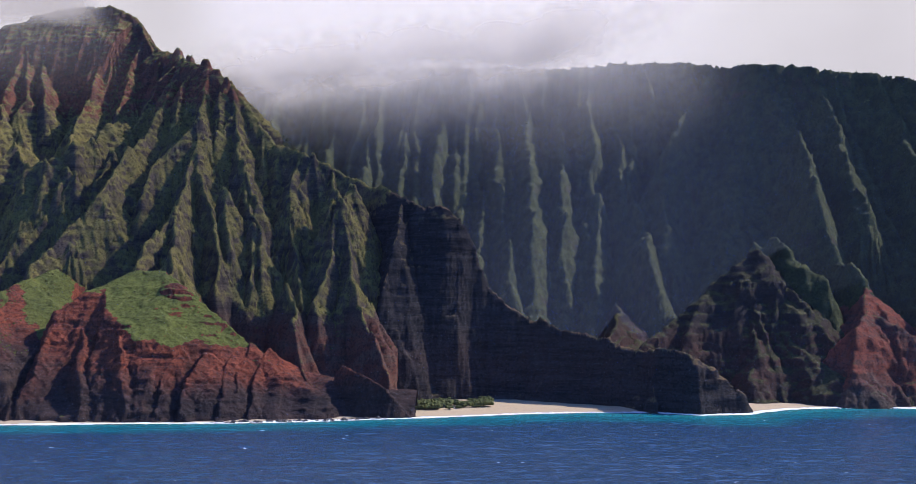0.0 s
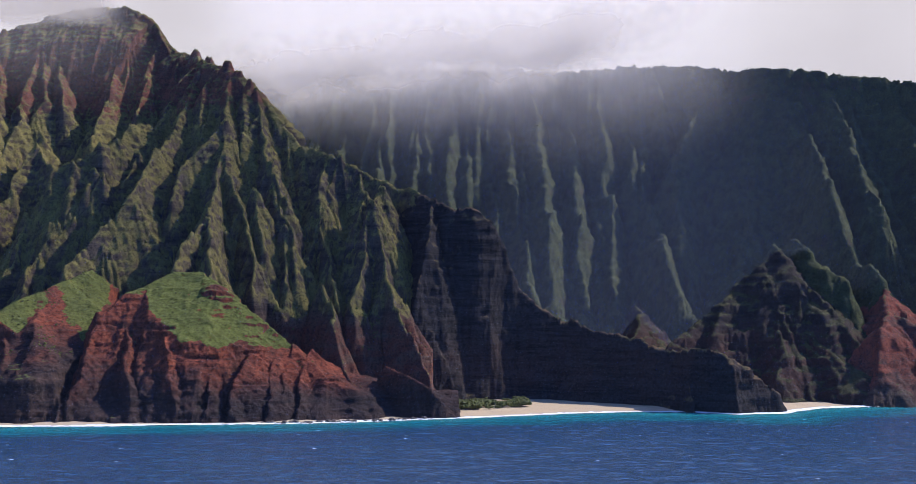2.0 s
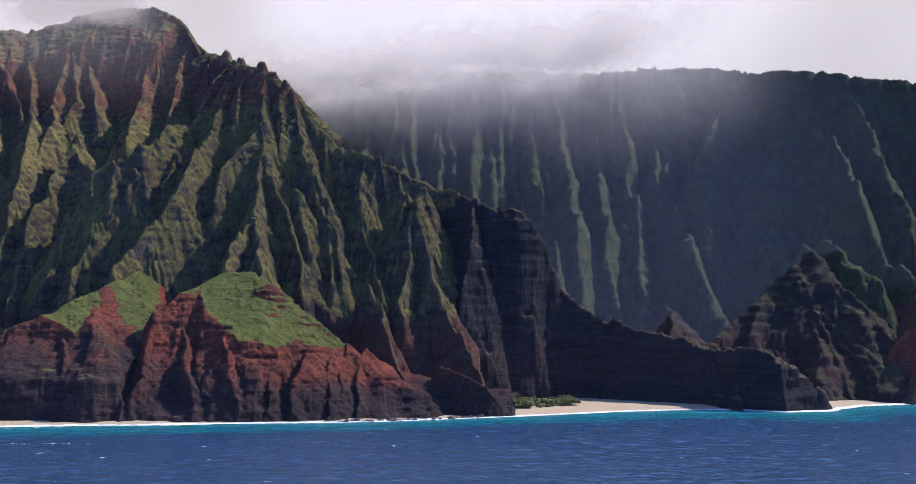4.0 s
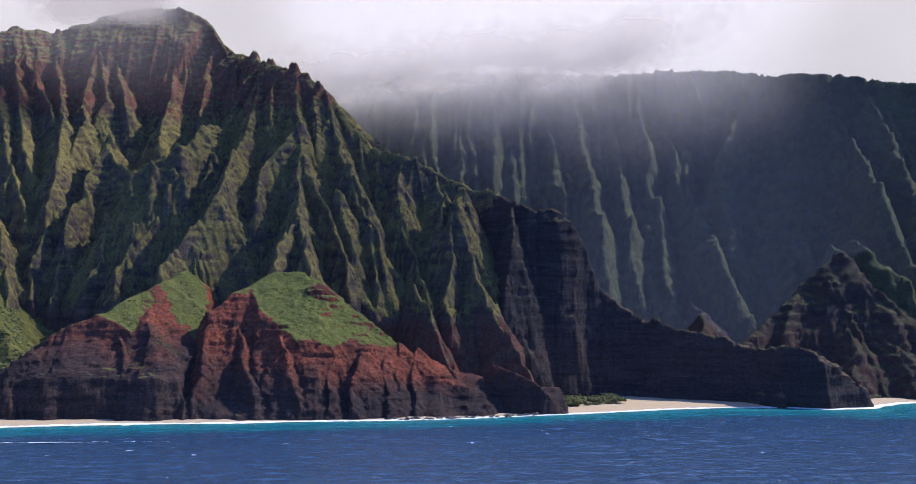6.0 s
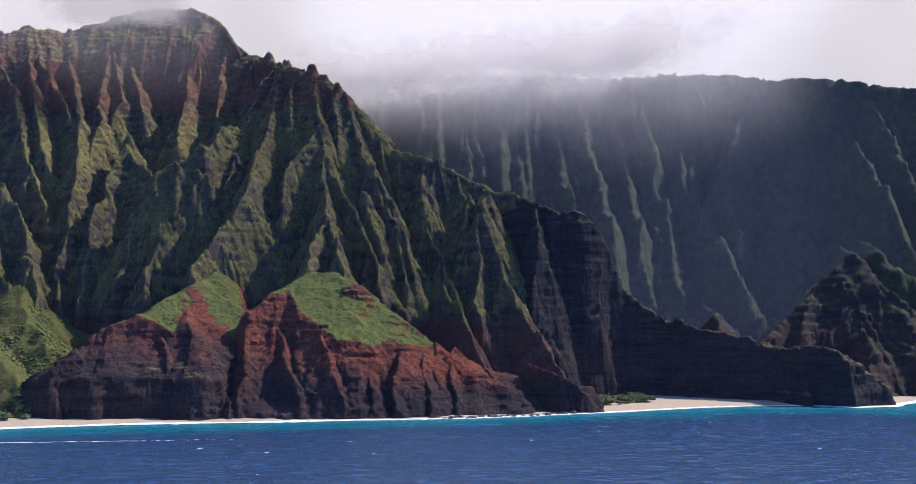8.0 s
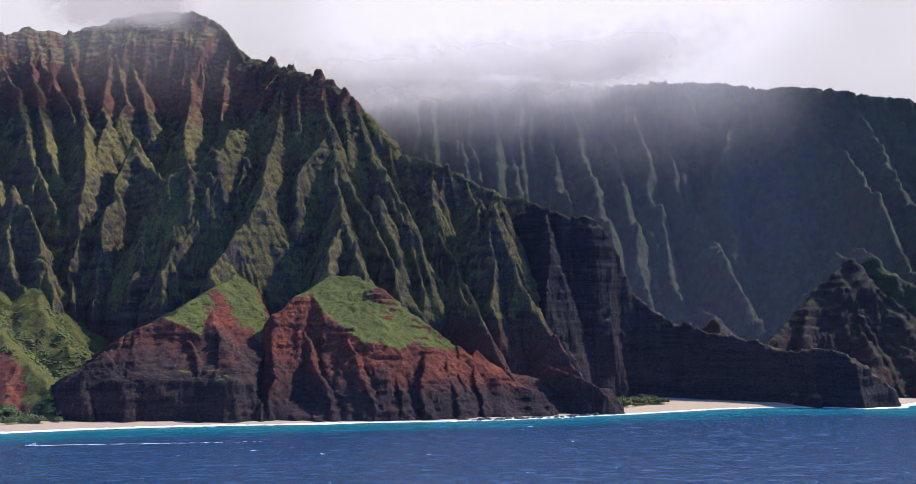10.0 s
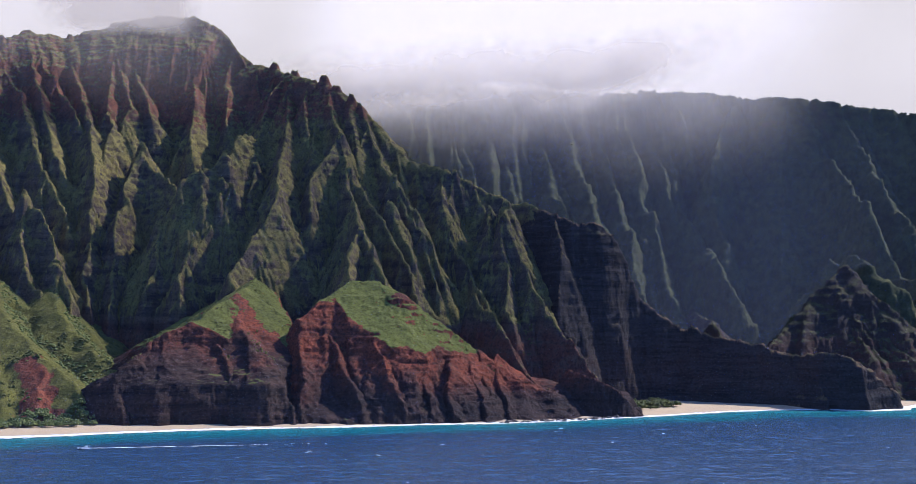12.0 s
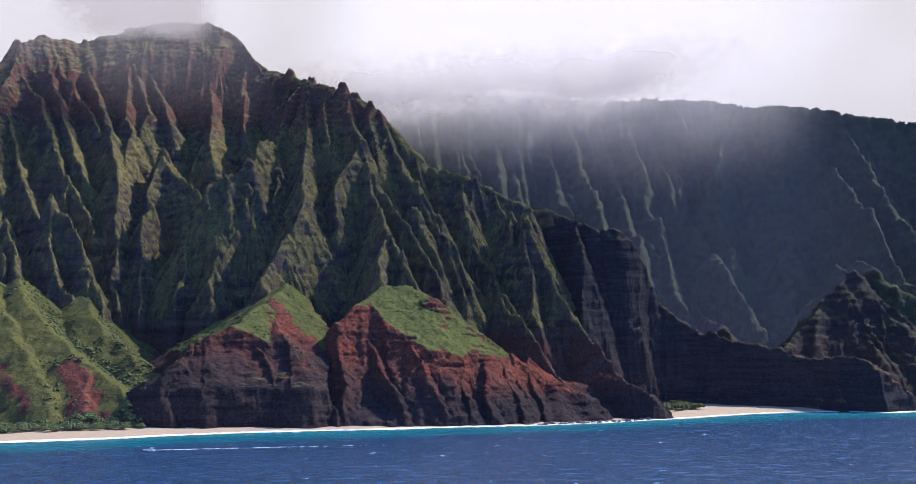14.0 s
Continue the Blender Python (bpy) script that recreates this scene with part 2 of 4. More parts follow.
def crag(X, Y, H, far, size, seed=0, ledge=0.6):
    """Broken rock: pushes the steep parts of a landform in and out along their normals, in knobs, hollows and ledges."""
    gy, gx = np.gradient(H, X[0, 1] - X[0, 0])
    fall = np.hypot(gx, gy)
    inv = 1 / np.sqrt(1 + fall ** 2)
    u, v = X + 0.4 * Y, Y - 0.4 * X
    knob = ridged(u / size, H / (0.8 * size), 3, seed) + ridged(v / size, H / (0.8 * size), 3, seed + 1) - 1.4
    shelf = gradient_noise(u / (5 * size), H / (0.32 * size), seed + 2) + 0.6 * gradient_noise(v / (3 * size), H / (0.17 * size), seed + 3)
    push = far * np.clip((fall - 0.6) / 0.8, 0, 1) * (1.6 * knob + ledge * shelf)
    return X - gx * inv * push, Y - gy * inv * push, H + inv * push


def grid(x0, x1, y0, y1, cell):
    xs, ys = np.arange(x0, x1 + cell, cell), np.arange(y0, y1 + cell, cell)
    return np.meshgrid(xs, ys)


def warped(X, Y, seed, far=6.0, size=45.0):
    return (X + far * fractal(X / size, Y / size, 3, seed), Y + far * fractal(X / size, Y / size, 3, seed + 50))


def sheet(name, X, Y, Z, material, keep=None, scar=None, field="scar"):
    """One mesh object from a grid of heights; keep: which of its points are wanted; scar: a value stored on each, such as where earth lies bare."""
    rows, cols = X.shape
    index = np.arange(rows * cols).reshape(rows, cols)
    quads = np.stack([index[:-1, :-1], index[:-1, 1:], index[1:, 1:], index[1:, :-1]], -1).reshape(-1, 4)
    if keep is not None:
        quads = quads[keep.ravel()[quads].any(1)]
    used, quads = np.unique(quads, return_inverse=True)
    quads = quads.reshape(-1, 4)
    co = np.stack([X.ravel(), Y.ravel(), Z.ravel()], 1)[used]
    me = bpy.data.meshes.new(name)
    me.vertices.add(len(co))
    me.vertices.foreach_set("co", co.ravel())
    me.loops.add(quads.size)
    me.loops.foreach_set("vertex_index", quads.ravel().astype(np.int32))
    me.polygons.add(len(quads))
    me.polygons.foreach_set("loop_start", np.arange(0, quads.size, 4, dtype=np.int32))
    me.polygons.foreach_set("use_smooth", np.ones(len(quads), bool))
    me.update(calc_edges=True)
    me.materials.append(material)
    ob = new(name, me)
    if scar is not None:
        me.attributes.new(field, "FLOAT", "POINT").data.foreach_set("value", scar.ravel()[used].astype(np.float32))
    return ob


# ---- the plan ----
SHORE = [(-1300, 850), (-900, 868), (-674, 882), (-587, 901), (-541, 920), (-491, 934), (-440, 943), (-388, 945), (-340, 951), (-290, 960), (-196, 970),
         (-97, 1001), (-63, 1016), (-13, 1036), (66, 1075), (124, 1092), (190, 1095), (235, 1066), (285, 1082), (305, 1110), (343, 1143), (413, 1169), (481, 1158), (900, 1120)]


def shore(x):
    return np.interp(x, [p[0] for p in SHORE], [p[1] for p in SHORE])


# the fluted mountain behind the bluffs: its crest, then its spurs from top to foot
CREST = [(-1000, 1560, 430), (-830, 1600, 476), (-811, 1620, 508), (-784, 1640, 531), (-726, 1660, 528), (-651, 1670, 559), (-563, 1670, 571),
         (-496, 1660, 553), (-473, 1640, 517), (-446, 1610, 488), (-412, 1592, 478), (-386, 1520, 452), (-346, 1475, 433), (-305, 1450, 409),
         (-268, 1420, 358), (-236, 1390, 312), (-192, 1350, 297), (-153, 1345, 276), (-112, 1335, 257), (-78, 1300, 244), (-50, 1275, 222)]
X, Y = grid(-900, -20, 1010, 1705, 1.35)
Xw, Yw = warped(X, Y, 3, 3.0, 24.0)
away = along(Xw, Yw, CREST)[0]
H = roof(Xw, Yw, CREST, 1.2, np.interp(X, [-260, -150], [1.2, 3.4]), 1e5, 0.2, 30, 3, 1) - np.interp(X, [-520, -440], [1.15, 1.9]) * np.maximum(away - np.interp(X, [-520, -440], [50, 8]), 0)
rng = random.Random(11)
count = 0
EAST = np.interp(Y, [1240, 1330, 1430], [2.8, 2.3, 1.4])


def spur(line, east=EAST, west=3.1):
    """A knife-edged spur of the mountain from top to foot, broad towards the morning side, sheer on the other, with a few short ribs."""
    global count
    count += 1
    raise_ridge(H, X, Y, line, east, west, 120, warp=(Xw, Yw), bend=700, flute=0.16, width=21, jag=6, seed=20 + count)
    x, y, z = line[0]
    raise_ridge(H, X, Y, [(x - 2, y, z + 6), (x + 2, y - 4, z + 4)], 2.4, 3.6, 40, warp=(Xw, Yw), bend=90, flute=0.2, width=9, jag=1, seed=20 + count)
    for n, rib in enumerate(side_ribs(line, rng, (34, 64), (14, 34) if line[0][2] > 350 else (8, 16), 1.7)):
        raise_ridge(H, X, Y, rib, 2.0, 2.5, 50, warp=(Xw, Yw), bend=150, flute=0.25, width=11, jag=3, seed=200 + 20 * count + n)


spur([(-345, 1478, 428), (-337, 1425, 379), (-329, 1373, 340)])
spur([(-329, 1371, 340), (-324, 1345, 308), (-325, 1310, 273), (-319, 1265, 239), (-317, 1215, 204), (-305, 1180, 183), (-301, 1150, 157), (-295, 1122, 135)])
spur([(-317, 1212, 201), (-330, 1180, 184), (-334, 1150, 157), (-336, 1120, 138)])
spur([(-332, 1368, 334), (-349, 1345, 307), (-364, 1325, 286), (-371, 1305, 265), (-370, 1275, 233)])
spur([(-386, 1545, 458), (-394, 1490, 412), (-399, 1430, 360), (-402, 1390, 321), (-409, 1340, 297), (-412, 1265, 247), (-425, 1245, 217), (-442, 1225, 186), (-453, 1205, 167), (-462, 1185, 148), (-455, 1160, 127)], np.minimum(EAST, 1.9))
spur([(-363, 1490, 425), (-363, 1460, 394), (-362, 1425, 355), (-365, 1385, 317)], 1.1)
spur([(-413, 1510, 399), (-439, 1460, 347), (-460, 1432, 349), (-467, 1400, 326), (-469, 1370, 298), (-463, 1345, 269), (-462, 1320, 246)])
spur([(-463, 1375, 314), (-477, 1345, 304), (-489, 1338, 293), (-504, 1332, 283), (-517, 1328, 277), (-527, 1320, 265)])
spur([(-477, 1345, 304), (-471, 1330, 278), (-461, 1310, 254)])
spur([(-503, 1330, 281), (-501, 1305, 251)])
spur([(-479, 1328, 272), (-481, 1305, 242)])
spur([(-438, 1375, 299), (-441, 1355, 278), (-445, 1335, 262)])
spur([(-654, 1650, 522), (-651, 1615, 487), (-648, 1570, 441), (-646, 1527, 394), (-635, 1508, 373), (-640, 1480, 341), (-639, 1455, 311), (-632, 1420, 273)])
spur([(-627, 1640, 509), (-618, 1600, 466), (-600, 1560, 427), (-583, 1530, 388)])
spur([(-644, 1612, 482), (-626, 1570, 437), (-618, 1545, 409), (-624, 1525, 382)])
spur([(-532, 1640, 509), (-533, 1600, 468), (-529, 1560, 424), (-528, 1520, 382), (-527, 1470, 333)])
spur([(-479, 1653, 520), (-484, 1615, 481), (-482, 1570, 427), (-483, 1530, 381)])
spur([(-721, 1660, 528), (-712, 1620, 482), (-690, 1570, 432), (-665, 1500, 368)])
spur([(-590, 1460, 334), (-589, 1440, 315), (-599, 1420, 293), (-604, 1400, 271), (-600, 1375, 238), (-595, 1362, 222), (-598, 1338, 200)])
spur([(-587, 1440, 318), (-562, 1415, 292), (-541, 1395, 272), (-521, 1370, 249)])
spur([(-665, 1500, 368), (-645, 1420, 304), (-639, 1387, 269), (-640, 1370, 248), (-637, 1350, 220), (-631, 1325, 193), (-631, 1298, 165), (-634, 1290, 156), (-622, 1255, 119)])
spur([(-600, 1385, 250), (-605, 1360, 236), (-605, 1333, 217), (-602, 1315, 193), (-601, 1293, 163), (-599, 1272, 135), (-598, 1245, 104)])
spur([(-550, 1310, 214), (-552, 1290, 190), (-547, 1270, 162), (-557, 1258, 148), (-559, 1245, 131)])
spur([(-476, 1320, 241), (-486, 1300, 219), (-499, 1279, 194), (-506, 1270, 190), (-514, 1257, 177), (-517, 1240, 157), (-521, 1230, 147), (-519, 1212, 125)])
spur([(-793, 1580, 448), (-763, 1540, 416), (-742, 1490, 365), (-724, 1450, 319), (-702, 1420, 284), (-681, 1390, 250), (-663, 1355, 216)])
spur([(-781, 1640, 517), (-755, 1580, 459), (-734, 1530, 406), (-716, 1490, 361), (-698, 1450, 319), (-685, 1425, 288)])
spur([(-760, 1630, 501), (-742, 1590, 466), (-720, 1560, 433), (-703, 1540, 408), (-688, 1522, 387), (-679, 1505, 367)])
spur([(-712, 1340, 251), (-689, 1312, 225), (-678, 1300, 208), (-663, 1275, 175), (-650, 1250, 147), (-636, 1222, 120), (-632, 1208, 107)])
spur([(-661, 1260, 158), (-654, 1240, 133), (-643, 1215, 110)])
spur([(-311, 1445, 409), (-314, 1415, 374), (-308, 1392, 342), (-308, 1370, 312)], 1.1)
spur([(-300, 1430, 393), (-289, 1400, 352), (-278, 1378, 323), (-274, 1350, 296), (-264, 1330, 281), (-253, 1310, 260), (-246, 1298, 245), (-237, 1285, 230)])
spur([(-264, 1330, 281), (-254, 1297, 244), (-248, 1285, 227), (-241, 1272, 212), (-233, 1262, 207), (-227, 1248, 189), (-222, 1230, 169), (-216, 1208, 149)])
spur([(-238, 1258, 197), (-234, 1245, 182), (-229, 1225, 162), (-228, 1200, 139)])
spur([(-321, 1330, 289), (-305, 1290, 253), (-291, 1265, 229), (-284, 1257, 221), (-275, 1230, 192), (-267, 1217, 180), (-264, 1203, 165), (-259, 1188, 152), (-257, 1172, 134), (-255, 1155, 118)])
spur([(-273, 1275, 241), (-266, 1245, 207), (-261, 1232, 191), (-253, 1215, 174)])
spur([(-180, 1350, 293), (-188, 1335, 267), (-194, 1321, 247), (-207, 1312, 232), (-203, 1295, 208), (-196, 1275, 189), (-186, 1255, 175), (-180, 1235, 156), (-178, 1220, 142), (-171, 1200, 130), (-167, 1170, 106)])
spur([(-193, 1321, 245), (-184, 1315, 225), (-177, 1307, 205)])
spur([(-126, 1290, 246), (-134, 1258, 227), (-141, 1248, 208), (-143, 1238, 190), (-141, 1215, 162), (-145, 1190, 134), (-152, 1170, 114), (-149, 1155, 100)])
spur([(-134, 1258, 227), (-128, 1240, 201), (-123, 1226, 179), (-118, 1205, 158), (-113, 1185, 134), (-107, 1168, 114), (-101, 1150, 95), (-87, 1125, 70), (-71, 1098, 41), (-64, 1075, 21)])
spur([(-145, 1300, 241), (-150, 1283, 226), (-153, 1262, 207)])
spur([(-820, 1560, 419), (-799, 1520, 383), (-783, 1480, 340), (-767, 1440, 299), (-750, 1400, 260), (-732, 1370, 234)])
spur([(-713, 1335, 246), (-706, 1312, 219), (-708, 1295, 195), (-695, 1270, 168), (-682, 1245, 143), (-671, 1232, 131)])
spur([(-809, 1420, 287), (-785, 1360, 236), (-756, 1290, 181), (-747, 1262, 156)])
spur([(-762, 1330, 219), (-743, 1290, 189), (-734, 1262, 163), (-727, 1235, 139), (-711, 1205, 117)])
spur([(-186, 1190, 125), (-177, 1168, 113), (-170, 1140, 101), (-167, 1124, 91), (-163, 1108, 75), (-160, 1093, 59), (-153, 1076, 44), (-144, 1062, 35), (-132, 1045, 24)])
spur([(-800, 1625, 510), (-815, 1560, 440), (-822, 1500, 380), (-812, 1440, 320)])
spur([(-860, 1590, 465), (-850, 1500, 385), (-835, 1420, 310), (-820, 1340, 240)])
raise_ridge(H, X, Y, [(-650, 1664, 556), (-590, 1662, 570), (-540, 1660, 571), (-497, 1655, 553)], 2.0, 3.2, 60, warp=(Xw, Yw), bend=60, flute=0.2, width=14, jag=2, seed=98)
for x, y, z in ((-346, 1476, 446), (-414, 1592, 489), (-811, 1621, 519), (-385, 1545, 466), (-330, 1468, 430)):
    raise_ridge(H, X, Y, [(x - 3, y, z), (x + 3, y - 2, z - 1)], 2.5, 2.5, 40, bend=80, flute=0.2, width=9, jag=1, seed=97)
for n, rib in enumerate(side_ribs(CREST[1:-3], rng, (26, 46), (30, 80), 1.2, (-1,))):
    raise_ridge(H, X, Y, rib, 1.9, 2.4, 80, warp=(Xw, Yw), bend=150, flute=0.25, width=16, jag=3, seed=700 + n)
low = 108.0 * np.clip((-200 - X) / 40, 0, 1)
H = np.where(H < low, low - 2.5 * (low - H), H)
H = finish(X, Y, H, 1.8, 0.5, 10.0, 4)
back = np.interp(X, [p[0] for p in CREST], [p[1] for p in CREST])
GROUND = {"mountain": (X, Y, H)}
mountain = sheet("mountain", *crag(X, Y, H, 1.9, 9.0, 301, 0.2), mountain_mat, (H > 20) & (Y < back + 45))
tagged(mountain, "steep fluted mountain with knife-edged mossy green spurs", "mountain", kind="structure")

# the nearer red bluff with a meadow on top
X, Y = grid(-420, -40, 940, 1190, 1.0)
Xw, Yw = warped(X, Y, 7, 3, 30)
front = 138 - 0.66 * (1120 - Yw) - 0.1 * (Xw + 336) - 0.4 * np.maximum(Xw + 280, 0)
s, t = ((Xw + 295) * 94 - (Yw - 1122) * 48) / 105.5, ((Xw + 295) * 48 + (Yw - 1122) * 94) / 105.5
east = 134 - 0.66 * s - 1.2 * t
s, t = (-(Xw + 336) * 53 - (Yw - 1120) * 50) / 72.9, (-(Xw + 336) * 50 + (Yw - 1120) * 53) / 72.9
west = 138 - 0.56 * s - 0.9 * t
H = np.minimum(np.minimum(front, 139), np.minimum(east, west)) + 2.0 * fractal(X / 26, Y / 26, 3, 17)
knob = np.hypot(Xw + 283, (Yw - 1098) * 1.5)
H = H + 7.0 * np.clip(1.3 - knob / 13, 0, 1) ** 0.6
inside, s = within(Xw, Yw, [(-470, 976), (-391, 970), (-350, 962), (-300, 966), (-270, 970), (-250, 972), (-205, 980), (-180, 992), (-160, 990), (-110, 1006), (-90, 1022), (-64, 1016), (-30, 1024)])
deep = inside - 6 + 9 * fractal(s / 40, s * 0 + inside / 90, 2, 6)
cliff = np.minimum(np.minimum(1.9 * deep, 2 + 0.8 * deep), np.interp(X, [-230, -190, -150, -100, -60], [70, 48, 28, 16, 8]) + 0.3 * np.clip(Yw - 1035, 0, 40) - 1.2 * np.maximum(Yw - 1085, 0) + 4 * fractal(X / 30, Y / 30, 2, 18)) + 2 * fractal(X / 22, Y / 22, 3, 8)
rng = random.Random(3)
for k, line in enumerate([
        [(-389, 1070, 95), (-392, 1040, 72), (-391, 1000, 42), (-388, 972, 5)],
        [(-363, 1066, 89), (-356, 1042, 71), (-350, 1012, 50), (-338, 988, 30), (-332, 964, 4)],
        [(-318, 1030, 74), (-309, 1005, 52), (-300, 985, 28), (-293, 968, 5)],
        [(-268, 1034, 55), (-270, 1012, 39), (-267, 992, 23), (-270, 968, 2)],
        [(-239, 1040, 61), (-242, 1016, 44), (-248, 996, 25), (-245, 973, 3)],
        [(-218, 1066, 66), (-214, 1030, 44), (-212, 1002, 22), (-214, 980, 2)],
        [(-185, 1072, 60), (-189, 1045, 40), (-190, 1015, 20), (-190, 992, 2)],
        [(-112, 1060, 44), (-92, 1040, 38), (-72, 1028, 28), (-64, 1020, 20)]]):
    raise_ridge(cliff, X, Y, [(p[0], p[1], p[2] + 3) for p in line], 1.0, 2.6, 90, warp=(Xw, Yw), bend=220, flute=0.2, width=16, jag=1.5, seed=30 + k)
    for n, rib in enumerate(side_ribs(line, rng, (20, 32), (10, 22), 1.2)):
        raise_ridge(cliff, X, Y, rib, 1.3, 2.2, 40, warp=(Xw, Yw), bend=100, flute=0.3, width=9, jag=1.5, seed=60 + 9 * k + n)
turf = 0.8 * (Yw - np.interp(Xw, [-410, -385, -353, -341, -300, -267, -254, -218, -196, -150], [1045, 1068, 1092, 1062, 1024, 1026, 1044, 1062, 1080, 1180]))
H = np.where(Xw > -205, np.maximum(H, cliff), H)
down = np.maximum(-turf, 0)
hollow = 14 * np.clip(down / 25, 0, 1) * np.clip(0.35 + fractal(s / 36, inside / 70, 3, 6), 0, 1)
cliff = np.where(Xw > -205, cliff, np.maximum(cliff, H - 0.55 * down - hollow))
cliff = cliff + 4 * np.maximum(turf, 0)
cliff = np.minimum(cliff, 2.9 * inside + 3 * fractal(X / 9, Y / 9, 3, 9) - 2)
cliff = np.minimum(cliff, np.minimum(2.2 * (Xw + 403), 2.4 * (-54 - Xw)) + np.clip(Y - 995, 0, 80))
bare = np.clip(0.5 - (turf + 4 * fractal(X / 14, Y / 14, 3, 41)) / 4, 0, 1)
bare = np.maximum(bare, np.clip(1.25 - knob / 12, 0, 1)) * np.interp(X, [-225, -205], [1.6, 3.4])
H = finish(X, Y, np.minimum(H, cliff), 1.2, 0.3, 6.0, 5)
GROUND["meadow"] = (X, Y, H)
bluff = sheet("coastal_bluff", *crag(X, Y, H, 2.8, 11.0, 311, 0.35), bluff_mat, H > -3, bare)
tagged(bluff, "rust-red eroded bluff with a bright grass meadow on top", "bluff", "coastal bluffs", "structure")

# the next bluff along the beach
X, Y = grid(-620, -375, 940, 1200, 1.0)
Xw, Yw = warped(X, Y, 11, 3, 30)
H = roof(Xw, Yw, [(-435, 1185, 145), (-448, 1133, 130), (-452, 1090, 104), (-445, 1040, 86), (-440, 1000, 72)], 0.75, 0.62, 900, 0.1, 30, 1, 2)
H = np.maximum(H, roof(Xw, Yw, [(-448, 1133, 130), (-490, 1060, 98), (-510, 1020, 91), (-540, 990, 62)], 0.55, 0.6, 900, 0.1, 30, 1, 3))
inside, s = within(Xw, Yw, [(-680, 1000), (-590, 985), (-555, 966), (-520, 960), (-480, 966), (-440, 958), (-404, 964), (-340, 970)])
deep = inside - 5 + 8 * fractal(s / 40, s * 0 + inside / 90, 2, 16)
cliff = np.minimum(2.3 * deep, 26 + 0.66 * deep) + 0.03 * np.maximum(deep - 60, 0) ** 2 + 2 * fractal(X / 22, Y / 22, 3, 12)
for k, line in enumerate([
        [(-548, 1010, 72), (-560, 988, 40), (-556, 966, 3)],
        [(-531, 1080, 98), (-522, 1040, 76), (-513, 1000, 50), (-512, 966, 5)],
        [(-481, 1060, 88), (-464, 1022, 68), (-455, 992, 44), (-451, 962, 4)],
        [(-433, 1070, 86), (-419, 1035, 66), (-406, 998, 44), (-396, 970, 8)]]):
    raise_ridge(cliff, X, Y, line, 1.3, 2.4, 90, warp=(Xw, Yw), bend=220, flute=0.2, width=15, jag=1.5, seed=40 + k)
    for n, rib in enumerate(side_ribs(line, rng, (20, 32), (10, 22), 1.3)):
        raise_ridge(cliff, X, Y, rib, 1.5, 2.2, 40, warp=(Xw, Yw), bend=100, flute=0.3, width=9, jag=1.5, seed=160 + 9 * k + n)
cliff = np.minimum(cliff, 2.9 * inside + 3 * fractal(X / 9, Y / 9, 3, 19) - 2)
cliff = np.minimum(cliff, np.minimum(1.5 * (Xw + 598), 2.3 * (-391 - Xw)) + np.clip(Y - 995, 0, 80))
bare = np.clip(0.5 + (H - cliff) / 6, 0, 1)
bare = np.maximum(bare, np.clip((70 - H) / 8, 0, 1))
slide = along(Xw, Yw, [(-452, 1128), (-442, 1085), (-424, 1045)])[0]
slide = slide - 0.3 * np.maximum(1120 - Y, 0) + 9 * fractal(X / 16, Y / 16, 3, 42)
bare = np.maximum(bare, np.clip(1.0 - slide / 7, 0, 1))
H = finish(X, Y, np.minimum(H, cliff), 1.2, 0.35, 6.0, 13)
GROUND["cap"] = (X, Y, H)
bluff = sheet("coastal_bluff", *crag(X, Y, H, 2.6, 11.0, 321, 0.4), cap_bluff_mat, H > -3, 1.6 * bare)
tagged(bluff, "brown and red rock bluff with grassy cap above the beach", "bluff", "coastal bluffs", "structure")

# grassy hills over the long beach
X, Y = grid(-960, -530, 935, 1290, 1.7)
Xw, Yw = warped(X, Y, 15, 6, 40)
H = roof(Xw, Yw, [(-665, 1250, 132), (-650, 1208, 116), (-629, 1165, 93), (-584, 1095, 60), (-560, 1050, 46), (-550, 1010, 20)], 0.75, 0.6, 500, 0.15, 30, 1.5, 2)
for k, line in enumerate([
        [(-730, 1240, 150), (-718, 1200, 134), (-700, 1160, 111), (-672, 1115, 87), (-631, 1060, 59), (-596, 1020, 40), (-580, 985, 12)],
        [(-760, 1240, 150), (-750, 1190, 130), (-712, 1120, 93), (-679, 1060, 59), (-659, 1010, 30), (-650, 975, 8)],
        [(-633, 1060, 59), (-625, 1020, 40), (-622, 985, 16)],
        [(-850, 1260, 160), (-800, 1150, 118), (-775, 1040, 72), (-760, 970, 10)],
        [(-940, 1260, 160), (-880, 1130, 110), (-850, 1000, 50)]]):
    H = np.maximum(H, roof(Xw, Yw, line, 0.7, 0.62, 500, 0.2, 30, 1.5, 3 + k))
scars = np.minimum(along(Xw, Yw, [(-641, 1058), (-631, 1025), (-620, 985)])[0] - 0.1 * np.maximum(1058 - Y, 0), along(Xw, Yw, [(-712, 1062), (-690, 1030), (-676, 1005)])[0] + 7)
scars = 2.0 * np.clip(1.4 - (scars + 7 * fractal(X / 18, Y / 18, 3, 45)) / 12, 0, 1)
H = finish(X, Y, H, 1.3, 0.3, 8.0, 16)
GROUND["hill"] = (X, Y, H)
hill = sheet("grassy_hill", *crag(X, Y, H, 1.2, 14.0, 331), hill_mat, H > -1, scars)
tagged(hill, "green grassy hills with red scars over the beach", "hill", kind="structure")

